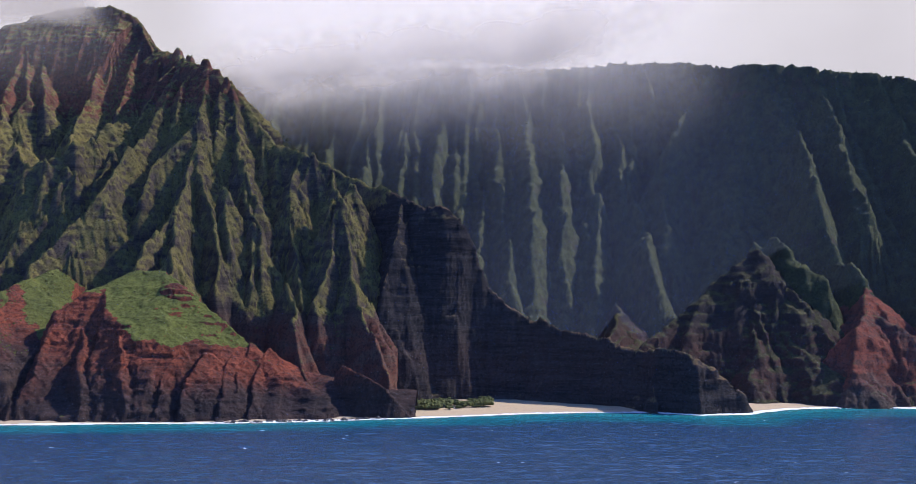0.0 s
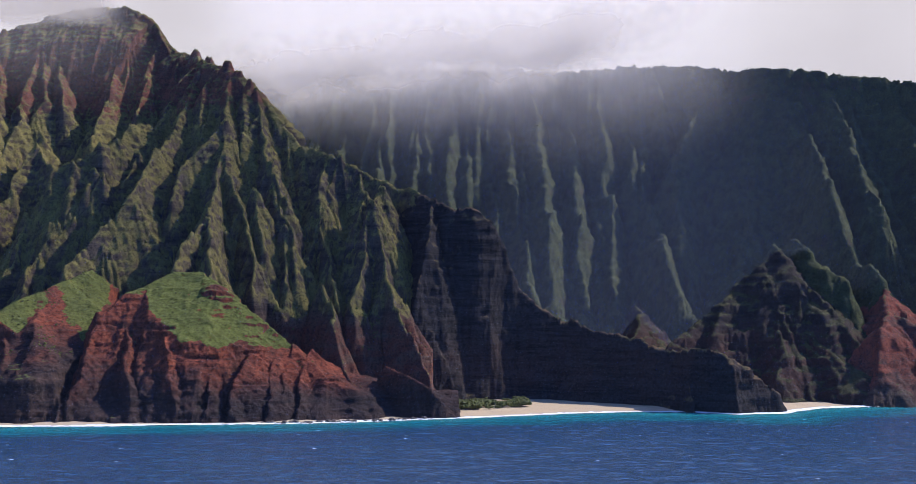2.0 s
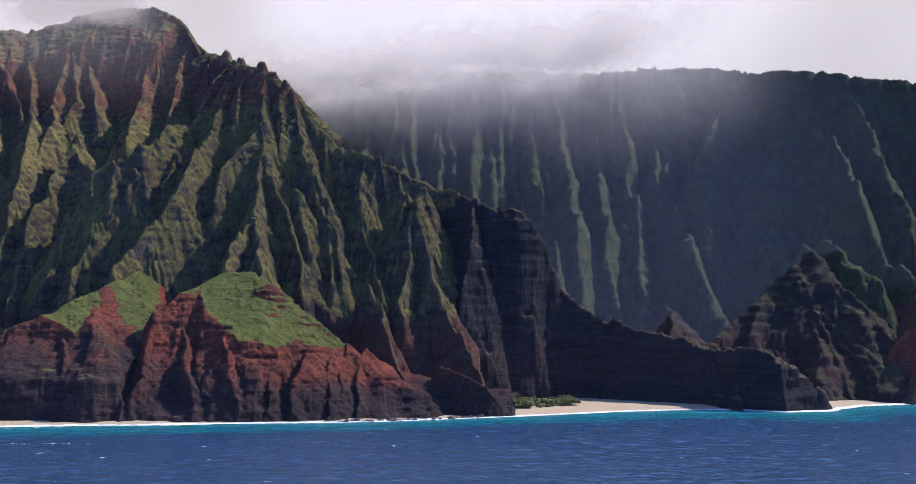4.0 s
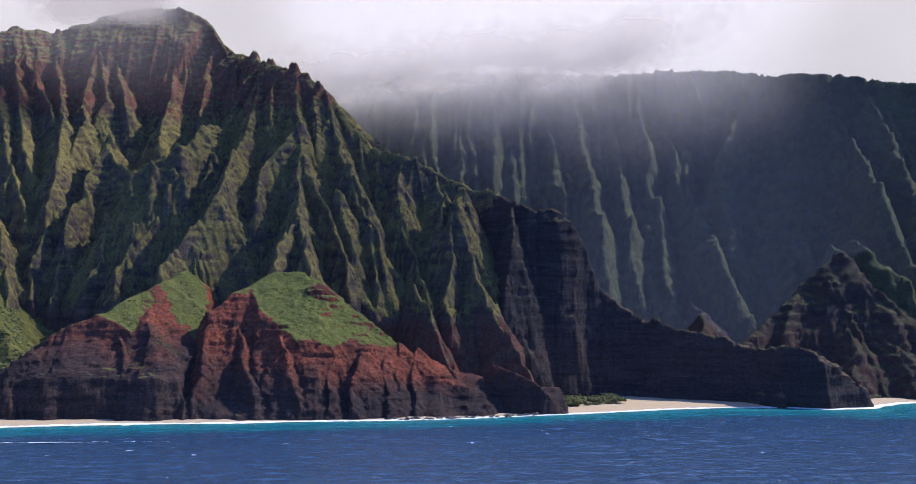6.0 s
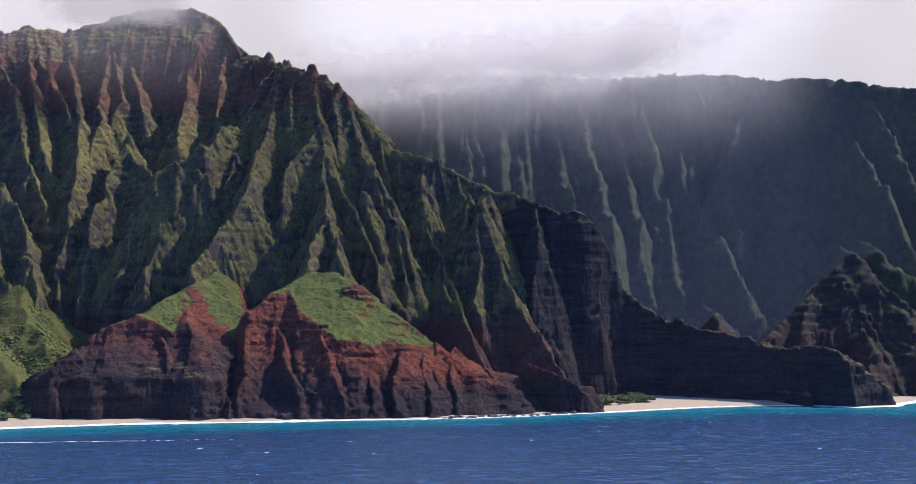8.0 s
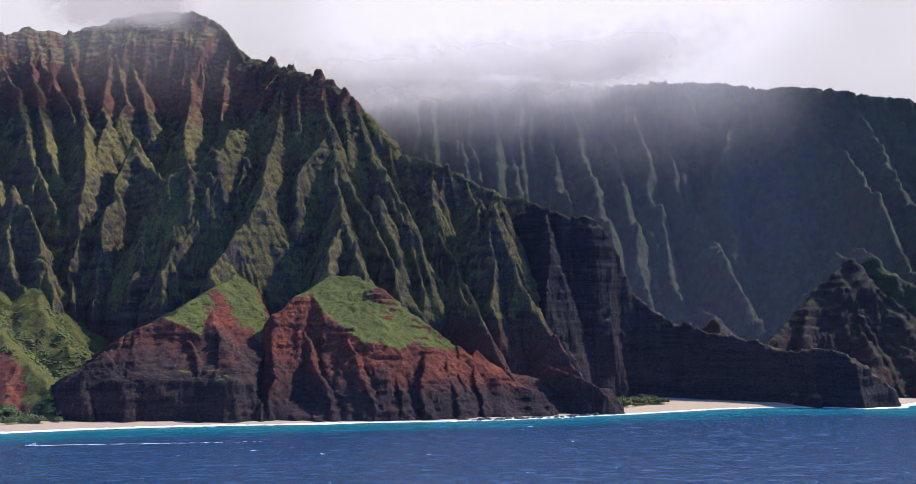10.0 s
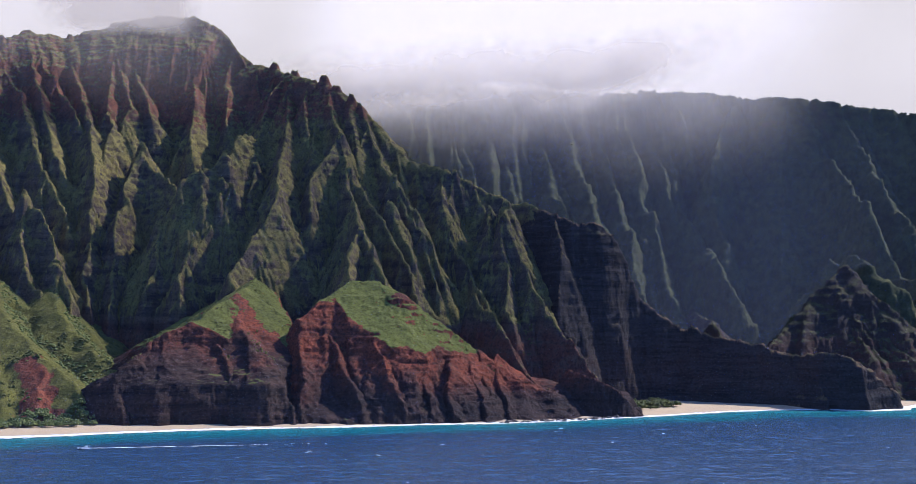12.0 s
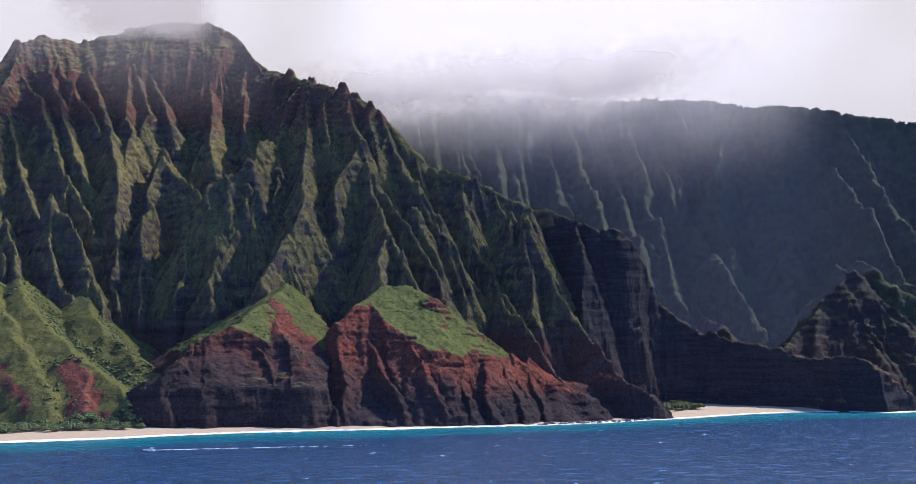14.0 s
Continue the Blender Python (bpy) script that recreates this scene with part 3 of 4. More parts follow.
# the headland between the two beaches, and its knoll in the surf
X, Y = grid(-110, 320, 1050, 1420, 1.5)
Xw, Yw = warped(X, Y, 19, 5, 40)
H = roof(Xw, Yw, [(-100, 1330, 250), (-78, 1300, 244), (-45, 1262, 224), (-12, 1254, 219), (11, 1250, 193), (21, 1247, 156), (33, 1244, 130), (71, 1233, 95), (118, 1200, 80), (165, 1164, 68), (200, 1134, 56)], 1.7, 3.2, 500, 0.12, 24, 4, 2)
H = np.maximum(H, roof(Xw, Yw, [(-64, 1270, 224), (-72, 1225, 180), (-82, 1200, 128), (-90, 1184, 60), (-94, 1174, 5)], 2.6, 2.6, 500, 0.04, 26, 3, 6))
H = np.maximum(H, roof(Xw, Yw, [(190, 1142, 58), (203, 1118, 62), (210, 1104, 66), (228, 1094, 59), (256, 1092, 43), (281, 1092, 22), (293, 1088, 3)], 1.0, np.interp(X, [196, 214], [2.8, 1.15]), 300, 0.2, 14, 3, 5))
H = np.where(X > 196, np.minimum(H, 3.2 * (Yw - shore(X) - 3)), H)
H = finish(X, Y, H, 2.6, 0.7, 8.0, 20)
headland = sheet("headland", *crag(X, Y, H, 2.4, 13.0, 341), headland_mat, H > -3)
tagged(headland, "dark layered rock headland ending in a low knoll", "headland", kind="structure")

# the far valley wall
FAR = [(-620, 2010, 520), (-380, 1980, 536), (-196, 1950, 541), (-90, 1930, 537), (66, 1910, 533), (168, 1890, 526), (257, 1870, 531), (374, 1850, 529),
       (442, 1800, 508), (481, 1730, 502), (561, 1690, 483), (637, 1650, 468), (685, 1620, 452), (960, 1560, 420)]
X, Y = grid(-560, 860, 1230, 2030, 2.3)
Xw, Yw = warped(X, Y, 23, 8, 60)
H = roof(Xw, Yw, FAR, 1.0, 3.0, 120, 0.22, 42, 2.5, 2)
rng = random.Random(5)
FAR_SPURS = [
    [(504, 1785, 500), (515, 1720, 448), (512, 1650, 387), (506, 1560, 318), (485, 1475, 255), (484, 1430, 210), (487, 1400, 184), (490, 1330, 130)],
    [(557, 1690, 478), (560, 1620, 390), (556, 1540, 307), (545, 1470, 240)],
    [(380, 1420, 205), (398, 1380, 197), (405, 1360, 185), (414, 1340, 164), (418, 1325, 149), (440, 1310, 137)],
    [(434, 1815, 515), (381, 1780, 457), (339, 1720, 386), (315, 1680, 322), (305, 1600, 230)],
    [(637, 1650, 460), (650, 1560, 350), (640, 1450, 250), (620, 1350, 165)],
    [(170, 1885, 500), (168, 1780, 370), (160, 1640, 238), (150, 1560, 130)],
    [(110, 1890, 500), (115, 1760, 350), (112, 1615, 233), (105, 1540, 130)]]
for k in range(56):
    a = -540 + k * 24 + rng.uniform(-9, 9)
    top = np.interp(a, [p[0] for p in FAR], [p[1] for p in FAR])
    z = np.interp(a, [p[0] for p in FAR], [p[2] for p in FAR])
    swing, reach = rng.uniform(-22, 12) + max(0, a - 300) * 0.12, rng.uniform(0.8, 1.15)
    sink = rng.uniform(0, 38)
    FAR_SPURS.append([(a, top - 5, z - 4 - 0.2 * sink), (a + swing * 0.2 + rng.uniform(-7, 7), top - 60, z - 90 - sink), (a + swing * 0.5 + rng.uniform(-9, 9), top - 150 * reach, z - 200 - rng.uniform(0, 45)), (a + swing, top - 250 * reach, z - 320), (a + swing * 1.5, top - 350 * reach, z - 410)])
for k, line in enumerate(FAR_SPURS):
    raise_ridge(H, X, Y, line, rng.uniform(2.3, 3.6), 2.3, 90, warp=(Xw, Yw), bend=260, flute=0.25, width=26, jag=4, soft=3.0, seed=40 + k)
H = H + 7 * (ridged(Xw / 26, Yw / 260, 2, 55) - 0.7) + 24 * np.clip(along(X, Y, FAR)[0] / 140, 0, 1) * fractal(X / 85, Y / 85, 3, 57)
H = finish(X, Y, H, 2.4, 1.3, 17.0, 24)
GROUND["wall"] = (X, Y, H)
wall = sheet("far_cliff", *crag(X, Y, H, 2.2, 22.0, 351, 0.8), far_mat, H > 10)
tagged(wall, "tall green cliff wall in shade-dark tones with a flat hazy rim", "cliff", kind="structure")

# foothills at its base
X, Y = grid(120, 760, 1120, 1620, 2.0)
Xw, Yw = warped(X, Y, 27, 7, 50)
H = np.full(X.shape, -50.0)
for k, line in enumerate([
        [(385, 1385, 170), (366, 1345, 176), (376, 1314, 150), (413, 1264, 97), (425, 1225, 62), (425, 1180, 20)],
        [(365, 1341, 180), (304, 1323, 130), (259, 1305, 92), (220, 1280, 66), (190, 1250, 40)],
        [(225, 1560, 120), (215, 1440, 104), (200, 1390, 88), (175, 1340, 62)],
        [(372, 1340, 150), (340, 1260, 75), (320, 1200, 30)]]):
    raise_ridge(H, X, Y, line, 1.25, 1.6, 200, warp=(Xw, Yw), bend=300, flute=0.2, width=24, jag=2.5, seed=60 + k)
    for n, rib in enumerate(side_ribs(line, rng, (22, 38), (30, 70), 1.1)):
        raise_ridge(H, X, Y, rib, 1.7, 1.9, 90, warp=(Xw, Yw), bend=150, flute=0.2, width=14, jag=1.5, seed=1500 + 20 * k + n)
H = finish(X, Y, H, 2.0, 1.5, 12.0, 28)
hill = sheet("foothill", *crag(X, Y, H, 2.4, 15.0, 361, 0.9), foothill_mat, H > -2)
tagged(hill, "brown and olive foothill ridge under the far wall", "hill", "foothills", "structure")

X, Y = grid(380, 860, 1120, 1600, 2.0)
Xw, Yw = warped(X, Y, 31, 7, 50)
H = np.full(X.shape, -50.0)
for k, line in enumerate([
        [(500, 1360, 140), (490, 1330, 132), (474, 1268, 104), (500, 1232, 80), (540, 1205, 55), (600, 1185, 25)],
        [(474, 1268, 104), (442, 1222, 84), (430, 1185, 40)],
        [(615, 1360, 150), (600, 1300, 120), (640, 1220, 60)]]):
    raise_ridge(H, X, Y, line, 1.15, 1.4, 200, warp=(Xw, Yw), bend=300, flute=0.2, width=24, jag=2, seed=70 + k)
    for n, rib in enumerate(side_ribs(line, rng, (22, 38), (30, 70), 1.0)):
        raise_ridge(H, X, Y, rib, 1.6, 1.8, 90, warp=(Xw, Yw), bend=150, flute=0.2, width=14, jag=1.5, seed=1700 + 20 * k + n)
H = finish(X, Y, H, 2.0, 1.2, 9.0, 32)
hill = sheet("foothill", *crag(X, Y, H, 2.4, 15.0, 371, 0.9), red_hill_mat, H > -2)
tagged(hill, "iron-red foothill spur running down to the sea", "hill", "foothills", "structure")


# ---- beaches and sea ----
g = Graph("sand")
pos, xyz = g.place()
tone = g.mix(g.noise(pos, 9.0, 4), (0.47, 0.35, 0.21), (0.38, 0.28, 0.17))
g.put(g.bsdf.inputs["Base Color"], g.mix(g.ramp(xyz["Z"], 0.2, 1.0), (0.36, 0.29, 0.21), tone))
g.bsdf.inputs["Roughness"].default_value = 0.9
g.put(g.bsdf.inputs["Normal"], g.bump(g.noise(pos, 2.0, 4), 0.4, 0.4))
sand_mat = g.mat
for x0, x1, depth in ((-1000, -60, 90), (-100, 300, 170), (270, 620, 150)):
    X, V = grid(x0, x1, -14, depth, 3.0)
    Y = V + shore(X)
    Z = np.where(V < 40, 0.055 * V, 2.2 + 0.02 * (V - 40)) + 0.35 * fractal(X / 22, Y / 22, 3, 40)
    beach = sheet("beach", X, Y, Z, sand_mat)
    tagged(beach, "pale golden sand beach at the cliff's foot", "beach", "beaches", "structure")

g = Graph("sea_water")
pos, xyz = g.place()
att = g.tree.nodes.new("ShaderNodeAttribute")
att.attribute_name = "shallow"
patch = g.noise(g.stretch(pos, 0.4, 1.0, 1.0), 60.0, 3)
# light and dark sides of ripples are mixed straight into the water's colour
facet_shade = g.noise(g.stretch(pos, 0.5, 1.0, 1.0), 5.0, 5, 0.7)
blue = g.mix(g.math("MULTIPLY", g.math("ADD", patch, g.ramp(facet_shade, 0.38, 0.62)), 0.5), (0.005, 0.025, 0.066), (0.03, 0.078, 0.16))
teal = g.math("ADD", att.outputs["Fac"], g.math("MULTIPLY", g.math("SUBTRACT", g.noise(g.stretch(pos, 0.5, 1.0, 1.0), 40.0, 4), 0.5), 0.5))
shade = g.mix(g.ramp(teal, 0.2, 0.6), blue, (0.008, 0.115, 0.16))
shade = g.mix(g.ramp(teal, 0.65, 0.95), shade, (0.025, 0.2, 0.23))
caps = g.noise(g.stretch(pos, 0.35, 1.0, 1.0), 4.2, 3, 0.6, 0.4)
gust = g.noise(pos, 90.0, 2)
foam = g.ramp(g.math("ADD", caps, g.math("MULTIPLY", g.math("SUBTRACT", gust, 0.5), 0.14)), 0.715, 0.75)
g.put(g.bsdf.inputs["Base Color"], g.mix(foam, shade, (0.6, 0.65, 0.7)))
g.bsdf.inputs["Roughness"].default_value = 0.24
g.bsdf.inputs["IOR"].default_value = 1.33
g.bsdf.inputs["Specular IOR Level"].default_value = 0.5
b = g.bump(g.noise(g.stretch(pos, 0.45, 1.0, 1.0), 14.0, 4, 0.6), 0.7, 2.2)
g.put(g.bsdf.inputs["Normal"], g.bump(g.noise(g.stretch(pos, 0.6, 1.0, 1.0), 3.0, 4, 0.65), 0.8, 0.7, b))
sea_mat = g.mat
xs = np.concatenate([np.linspace(-4600, -860, 10)[:-1], np.arange(-860, 620, 2.6), np.linspace(620, 4600, 10)])
ys = np.concatenate([np.linspace(-4600, 540, 12)[:-1], np.arange(540, 1190, 2.2), np.linspace(1190, 4600, 8)])
X, Y = np.meshgrid(xs, ys)
calm = np.clip((shore(X) - Y + 4) / 60, 0.12, 1) * ((np.abs(X + 120) < 738) & (Y > 545) & (Y < 1186))
swell = 0.7 * fractal(X / 19 + Y / 120, Y / 10, 3, 61) + 0.55 * ridged(X / 13, Y / 6.5, 2, 62) - 0.4
sea = sheet("sea", X, Y, swell * calm, sea_mat)
off = shore(X) - Y
wide = np.interp(X, [-700, -350, -60, 50, 200, 400], [95, 80, 78, 100, 110, 110])
shallow = np.clip(1.0 - off / (wide * 1.6), 0, 1).ravel()
sea.data.attributes.new("shallow", "FLOAT", "POINT").data.foreach_set("value", shallow.astype(np.float32))
tagged(sea, "deep blue choppy sea turning turquoise near the shore", "sea", kind="structure")

# surf along the shore, and caps on the chop
g = Graph("sea_foam")
pos, xyz = g.place()
g.put(g.bsdf.inputs["Base Color"], g.mix(g.noise(pos, 2.0, 4), (0.66, 0.7, 0.72), (0.82, 0.84, 0.84)))
g.bsdf.inputs["Roughness"].default_value = 0.8
g.put(g.bsdf.inputs["Normal"], g.bump(g.noise(pos, 1.2, 4), 0.5, 0.3))
foam_mat = g.mat
X, V = grid(-900, 560, -26, 6, 1.1)
Y = V + shore(X) - 3
wide = 3.2 + 3.0 * gradient_noise(X / 55, X * 0 + 0.5, 65) + np.interp(X, [-700, -500, -380, -300, -60, 0, 150, 320], [4.5, 4, 2, 0.5, 1.5, 2, 1.0, 3])
torn = fractal(X / 9, Y / 3.2, 3, 66)
wash = (np.abs(V) < wide * (1 + 0.7 * torn)) | ((V < 0) & (V > -9 - wide) & (torn > 0.62) & (gradient_noise(X / 70, V * 0, 67) > 0.1))
surf = sheet("surf", X, Y, 0.42 + 0.16 * torn + 0.05 * np.maximum(V, 0), foam_mat, wash)
tagged(surf, "white broken surf washing along the shore", "surf", kind="stuff")

# the cloud bank far behind the mountains
g = Graph("cloud_backdrop")
pos, xyz = g.place()
puff = g.noise(g.stretch(pos, 1.0, 1.0, 1.8), 900.0, 5, 0.5)
tone = g.mix(g.ramp(puff, 0.3, 0.7), (0.61, 0.556, 0.517), (0.69, 0.632, 0.588))
em = g.tree.nodes.new("ShaderNodeEmission")
g.put(em.inputs[0], tone)
g.put(g.out.inputs[0], em.outputs[0])
turn, rise = np.meshgrid(np.radians(np.linspace(-75, 75, 61)), np.linspace(0, 1, 25))
R = 4300 - 900 * rise ** 2
backdrop = sheet("backdrop", R * np.sin(turn), R * np.cos(turn), -100 + 2300 * rise, g.mat)
tagged(backdrop, "pale grey-white cloud bank behind the mountains", "sky", kind="structure")


# ---- cloud, mist and stand-in haze ----
def vapour(name, tint, density, size, torn):
    """Soft water vapour, or a tinted sheet that stands in for haze: thin, lit through by the sun, torn by noise. Each
    wisp's thinning towards its edge is stored on it.
    """
    g = Graph(name)
    pos, xyz = g.place()
    att = g.tree.nodes.new("ShaderNodeAttribute")
    att.attribute_name = "body"
    wisp = g.noise(pos, size, 6, 0.6, 0.3)
    full = g.math("MULTIPLY", att.outputs["Fac"], g.math("ADD", 1.0, g.math("MULTIPLY", g.math("SUBTRACT", wisp, 0.5), torn)))
    alpha = g.math("MULTIPLY", g.ramp(full, 0.02, 1.0), density)
    clear, glow, mixed = (g.tree.nodes.new("ShaderNode" + k) for k in ("BsdfTransparent", "BsdfTranslucent", "MixShader"))
    glow.inputs["Color"].default_value = (*tint, 1)
    g.put(mixed.inputs[0], alpha)
    g.put(mixed.inputs[1], clear.outputs[0])
    g.put(mixed.inputs[2], glow.outputs[0])
    g.put(g.out.inputs[0], mixed.outputs[0])
    return g.mat


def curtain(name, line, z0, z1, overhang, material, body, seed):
    """A hanging sheet of vapour or stand-in haze over a line on the plan; body(x, z) says how thick it is."""
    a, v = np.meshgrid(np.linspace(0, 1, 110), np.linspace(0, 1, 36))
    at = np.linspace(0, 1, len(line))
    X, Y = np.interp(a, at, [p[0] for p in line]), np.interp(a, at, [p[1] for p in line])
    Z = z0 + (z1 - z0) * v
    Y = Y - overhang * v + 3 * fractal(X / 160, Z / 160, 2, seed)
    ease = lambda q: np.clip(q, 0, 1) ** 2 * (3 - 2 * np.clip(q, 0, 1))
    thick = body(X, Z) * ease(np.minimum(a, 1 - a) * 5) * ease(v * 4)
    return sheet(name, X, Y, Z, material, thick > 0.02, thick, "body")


cloud_mat = vapour("cloud_vapour", (0.30, 0.272, 0.243), 0.8, 70.0, 2.8)
mist_mat = vapour("mist_vapour", (0.7, 0.67, 0.68), 0.23, 150.0, 1.1)
haze_mat = vapour("painted_haze", (0.3, 0.37, 0.72), 0.05, 400.0, 0.6)


def rim_cloud(x, z):
    base = np.interp(x, [-600, -300, -100, 120, 240, 330, 420], [446, 468, 484, 490, 508, 525, 540])
    return np.clip((z - base + 50) / 70, 0, 1) ** 1.4 * np.clip((base + 90 - z) / 60, 0, 1) * np.clip((380 - x) / 220, 0, 1)


for k, back in enumerate((-135, -75)):
    line = [(p[0], p[1] + back) for p in FAR[:9]]
    ob = curtain("cloud", line, 400, 650, 240, cloud_mat, rim_cloud, 80 + k)
    tagged(ob, "soft white cloud spilling over the far cliff rim", "cloud", "rim clouds", "stuff")


def rim_mist(x, z):
    return np.clip((z - 270) / 230, 0, 1) ** 1.3 * np.interp(x, [-420, -200, 40, 180, 320, 440], [0.95, 1.0, 1.0, 0.92, 0.5, 0.12]) * np.clip((600 - z) / 50, 0, 1)


for k, line in enumerate(([(-470, 1830), (-200, 1770), (60, 1700), (250, 1650), (450, 1580)], [(-440, 1790), (-200, 1720), (60, 1640), (250, 1590), (450, 1530)])):
    ob = curtain("mist", line, 220, 610, 400, mist_mat, rim_mist, 90 + k)
    tagged(ob, "thin pale mist hanging below the cloud rim", "mist", "mist veils", "stuff")

# added tinted sheet: paints blue air haze over the dark far wall
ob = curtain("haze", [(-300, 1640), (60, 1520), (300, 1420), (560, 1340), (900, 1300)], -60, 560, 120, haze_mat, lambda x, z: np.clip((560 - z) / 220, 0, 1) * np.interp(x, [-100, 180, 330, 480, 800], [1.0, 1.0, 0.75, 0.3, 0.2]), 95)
tagged(ob, "faint blue sheet painted in as haze before the far wall", "haze", "haze veils", "stuff")


# added see-through sheet whose blue tint lifts the coast's shadows like haze
airlight_mat = vapour("painted_airlight", (0.3, 0.38, 0.72), 0.025, 400.0, 0.5)
ob = curtain("haze", [(-1500, 830), (-1000, 852), (-560, 890), (-250, 945), (50, 1000), (350, 1040), (900, 1040)], -170, 760, 0, airlight_mat, lambda x, z: 1.0 + 0 * x, 96)
tagged(ob, "faint blue sheet painted as haze to lighten the coast's shadows", "haze", "haze veils", "stuff")
ob = curtain("mist", [(-1000, 1540), (-760, 1560), (-560, 1560), (-400, 1540)], 340, 640, 280, mist_mat, lambda x, z: 0.55 * np.clip((z - 350) / 150, 0, 1), 97)
tagged(ob, "thin pale mist drifting before the summit", "mist", "mist veils", "stuff")


def peak_cloud(x, z):
    return 1.5 * np.clip((z - 518 + np.abs(x + 600) * 0.05) / 35, 0, 1) * np.clip(1.7 - np.abs(x + 640) / 75, 0, 1) * np.clip((625 - z) / 40, 0, 1)


ob = curtain("cloud", [(-860, 1625), (-640, 1625), (-440, 1625)], 490, 640, 150, cloud_mat, peak_cloud, 100)
tagged(ob, "small white cloud cap drifting off the peak", "cloud", "peak clouds", "stuff")


# ---- plants ----
def leaf_material(name, light, dark):
    g = Graph(name)
    pos, _ = g.place()
    geo = g.tree.nodes.new("ShaderNodeNewGeometry")
    tone = g.mix(geo.outputs["Random Per Island"], light, dark)
    g.put(g.bsdf.inputs["Base Color"], g.mix(g.math("MULTIPLY", g.noise(pos, 1.1, 3), 0.4), tone, tuple(c * 0.5 for c in dark)))
    g.bsdf.inputs["Roughness"].default_value = 0.85
    g.bsdf.inputs["Specular IOR Level"].default_value = 0.2
    return g.mat


leaf_mat = leaf_material("tree_leaves", (0.17, 0.19, 0.052), (0.085, 0.11, 0.034))
scrub_mat = leaf_material("scrub_leaves", (0.14, 0.145, 0.036), (0.078, 0.085, 0.025))
g = Graph("bark")
pos, _ = g.place()
g.put(g.bsdf.inputs["Base Color"], g.mix(g.noise(pos, 0.4, 4), (0.16, 0.12, 0.09), (0.08, 0.06, 0.045)))
g.bsdf.inputs["Roughness"].default_value = 0.9
bark_mat = g.mat

A = (1 + 5 ** 0.5) / 2
ICO = np.array([(-1, A, 0), (1, A, 0), (-1, -A, 0), (1, -A, 0), (0, -1, A), (0, 1, A), (0, -1, -A), (0, 1, -A), (A, 0, -1), (A, 0, 1), (-A, 0, -1), (-A, 0, 1)]) / math.hypot(1, A)
ICO_FACES = np.array([(0, 11, 5), (0, 5, 1), (0, 1, 7), (0, 7, 10), (0, 10, 11), (1, 5, 9), (5, 11, 4), (11, 10, 2), (10, 7, 6), (7, 1, 8),
                      (3, 9, 4), (3, 4, 2), (3, 2, 6), (3, 6, 8), (3, 8, 9), (4, 9, 5), (2, 4, 11), (6, 2, 10), (8, 6, 7), (9, 8, 1)])


def clumps(name, places, sizes, material, seed, flat=0.8):
    """One mesh of many small ragged leaf clumps."""
    r = np.random.RandomState(seed)
    n = len(places)
    co = ICO[None] * (0.6 + 0.8 * r.rand(n, 12, 1)) * np.asarray(sizes)[:, None, None] * np.array([1, 1, flat]) + np.asarray(places)[:, None, :]
    faces = (ICO_FACES[None] + 12 * np.arange(n)[:, None, None]).reshape(-1, 3)
    me = bpy.data.meshes.new(name)
    me.from_pydata(co.reshape(-1, 3).tolist(), [], faces.tolist())
    me.materials.append(material)
    return new(name, me)


def make_tree(name, tall, spread, seed, label, group):
    """A low beach tree: tapered trunk with limbs, and a crown of many leaf clumps with gaps."""
    r = np.random.RandomState(seed)
    base = new(name)
    bm = bmesh.new()
    limbs = [((0, 0, 0), (0.2, 0.1, tall * 0.55), 0.22, 0.12)]
    for k in range(4):
        a = k * 1.6 + r.rand()
        limbs.append(((0.15, 0.08, tall * 0.4), (spread * 0.5 * math.cos(a), spread * 0.5 * math.sin(a), tall * (0.65 + 0.15 * r.rand())), 0.1, 0.04))
    for p, q, r0, r1 in limbs:
        p, q = Vector(p), Vector(q)
        m = Matrix.Translation((p + q) / 2) @ (q - p).to_track_quat("Z", "Y").to_matrix().to_4x4()
        bmesh.ops.create_cone(bm, segments=7, radius1=r0, radius2=r1, depth=(q - p).length, cap_ends=True, matrix=m)
    me = bpy.data.meshes.new("trunk")
    bm.to_mesh(me)
    bm.free()
    me.materials.append(bark_mat)
    new("trunk", me).parent = base
    n = 55
    a, d, u = r.rand(n) * 6.283, spread * np.sqrt(r.rand(n)), r.rand(n)
    top = tall * (0.95 - 0.45 * (d / spread) ** 2)
    z = tall * 0.38 + (top - tall * 0.38) * u ** 0.6
    crown = clumps("crown", np.stack([d * np.cos(a), d * np.sin(a), z], 1), spread * (0.16 + 0.16 * r.rand(n)), leaf_mat, seed + 1)
    crown.parent = base
    return tagged(base, label, "tree", group)


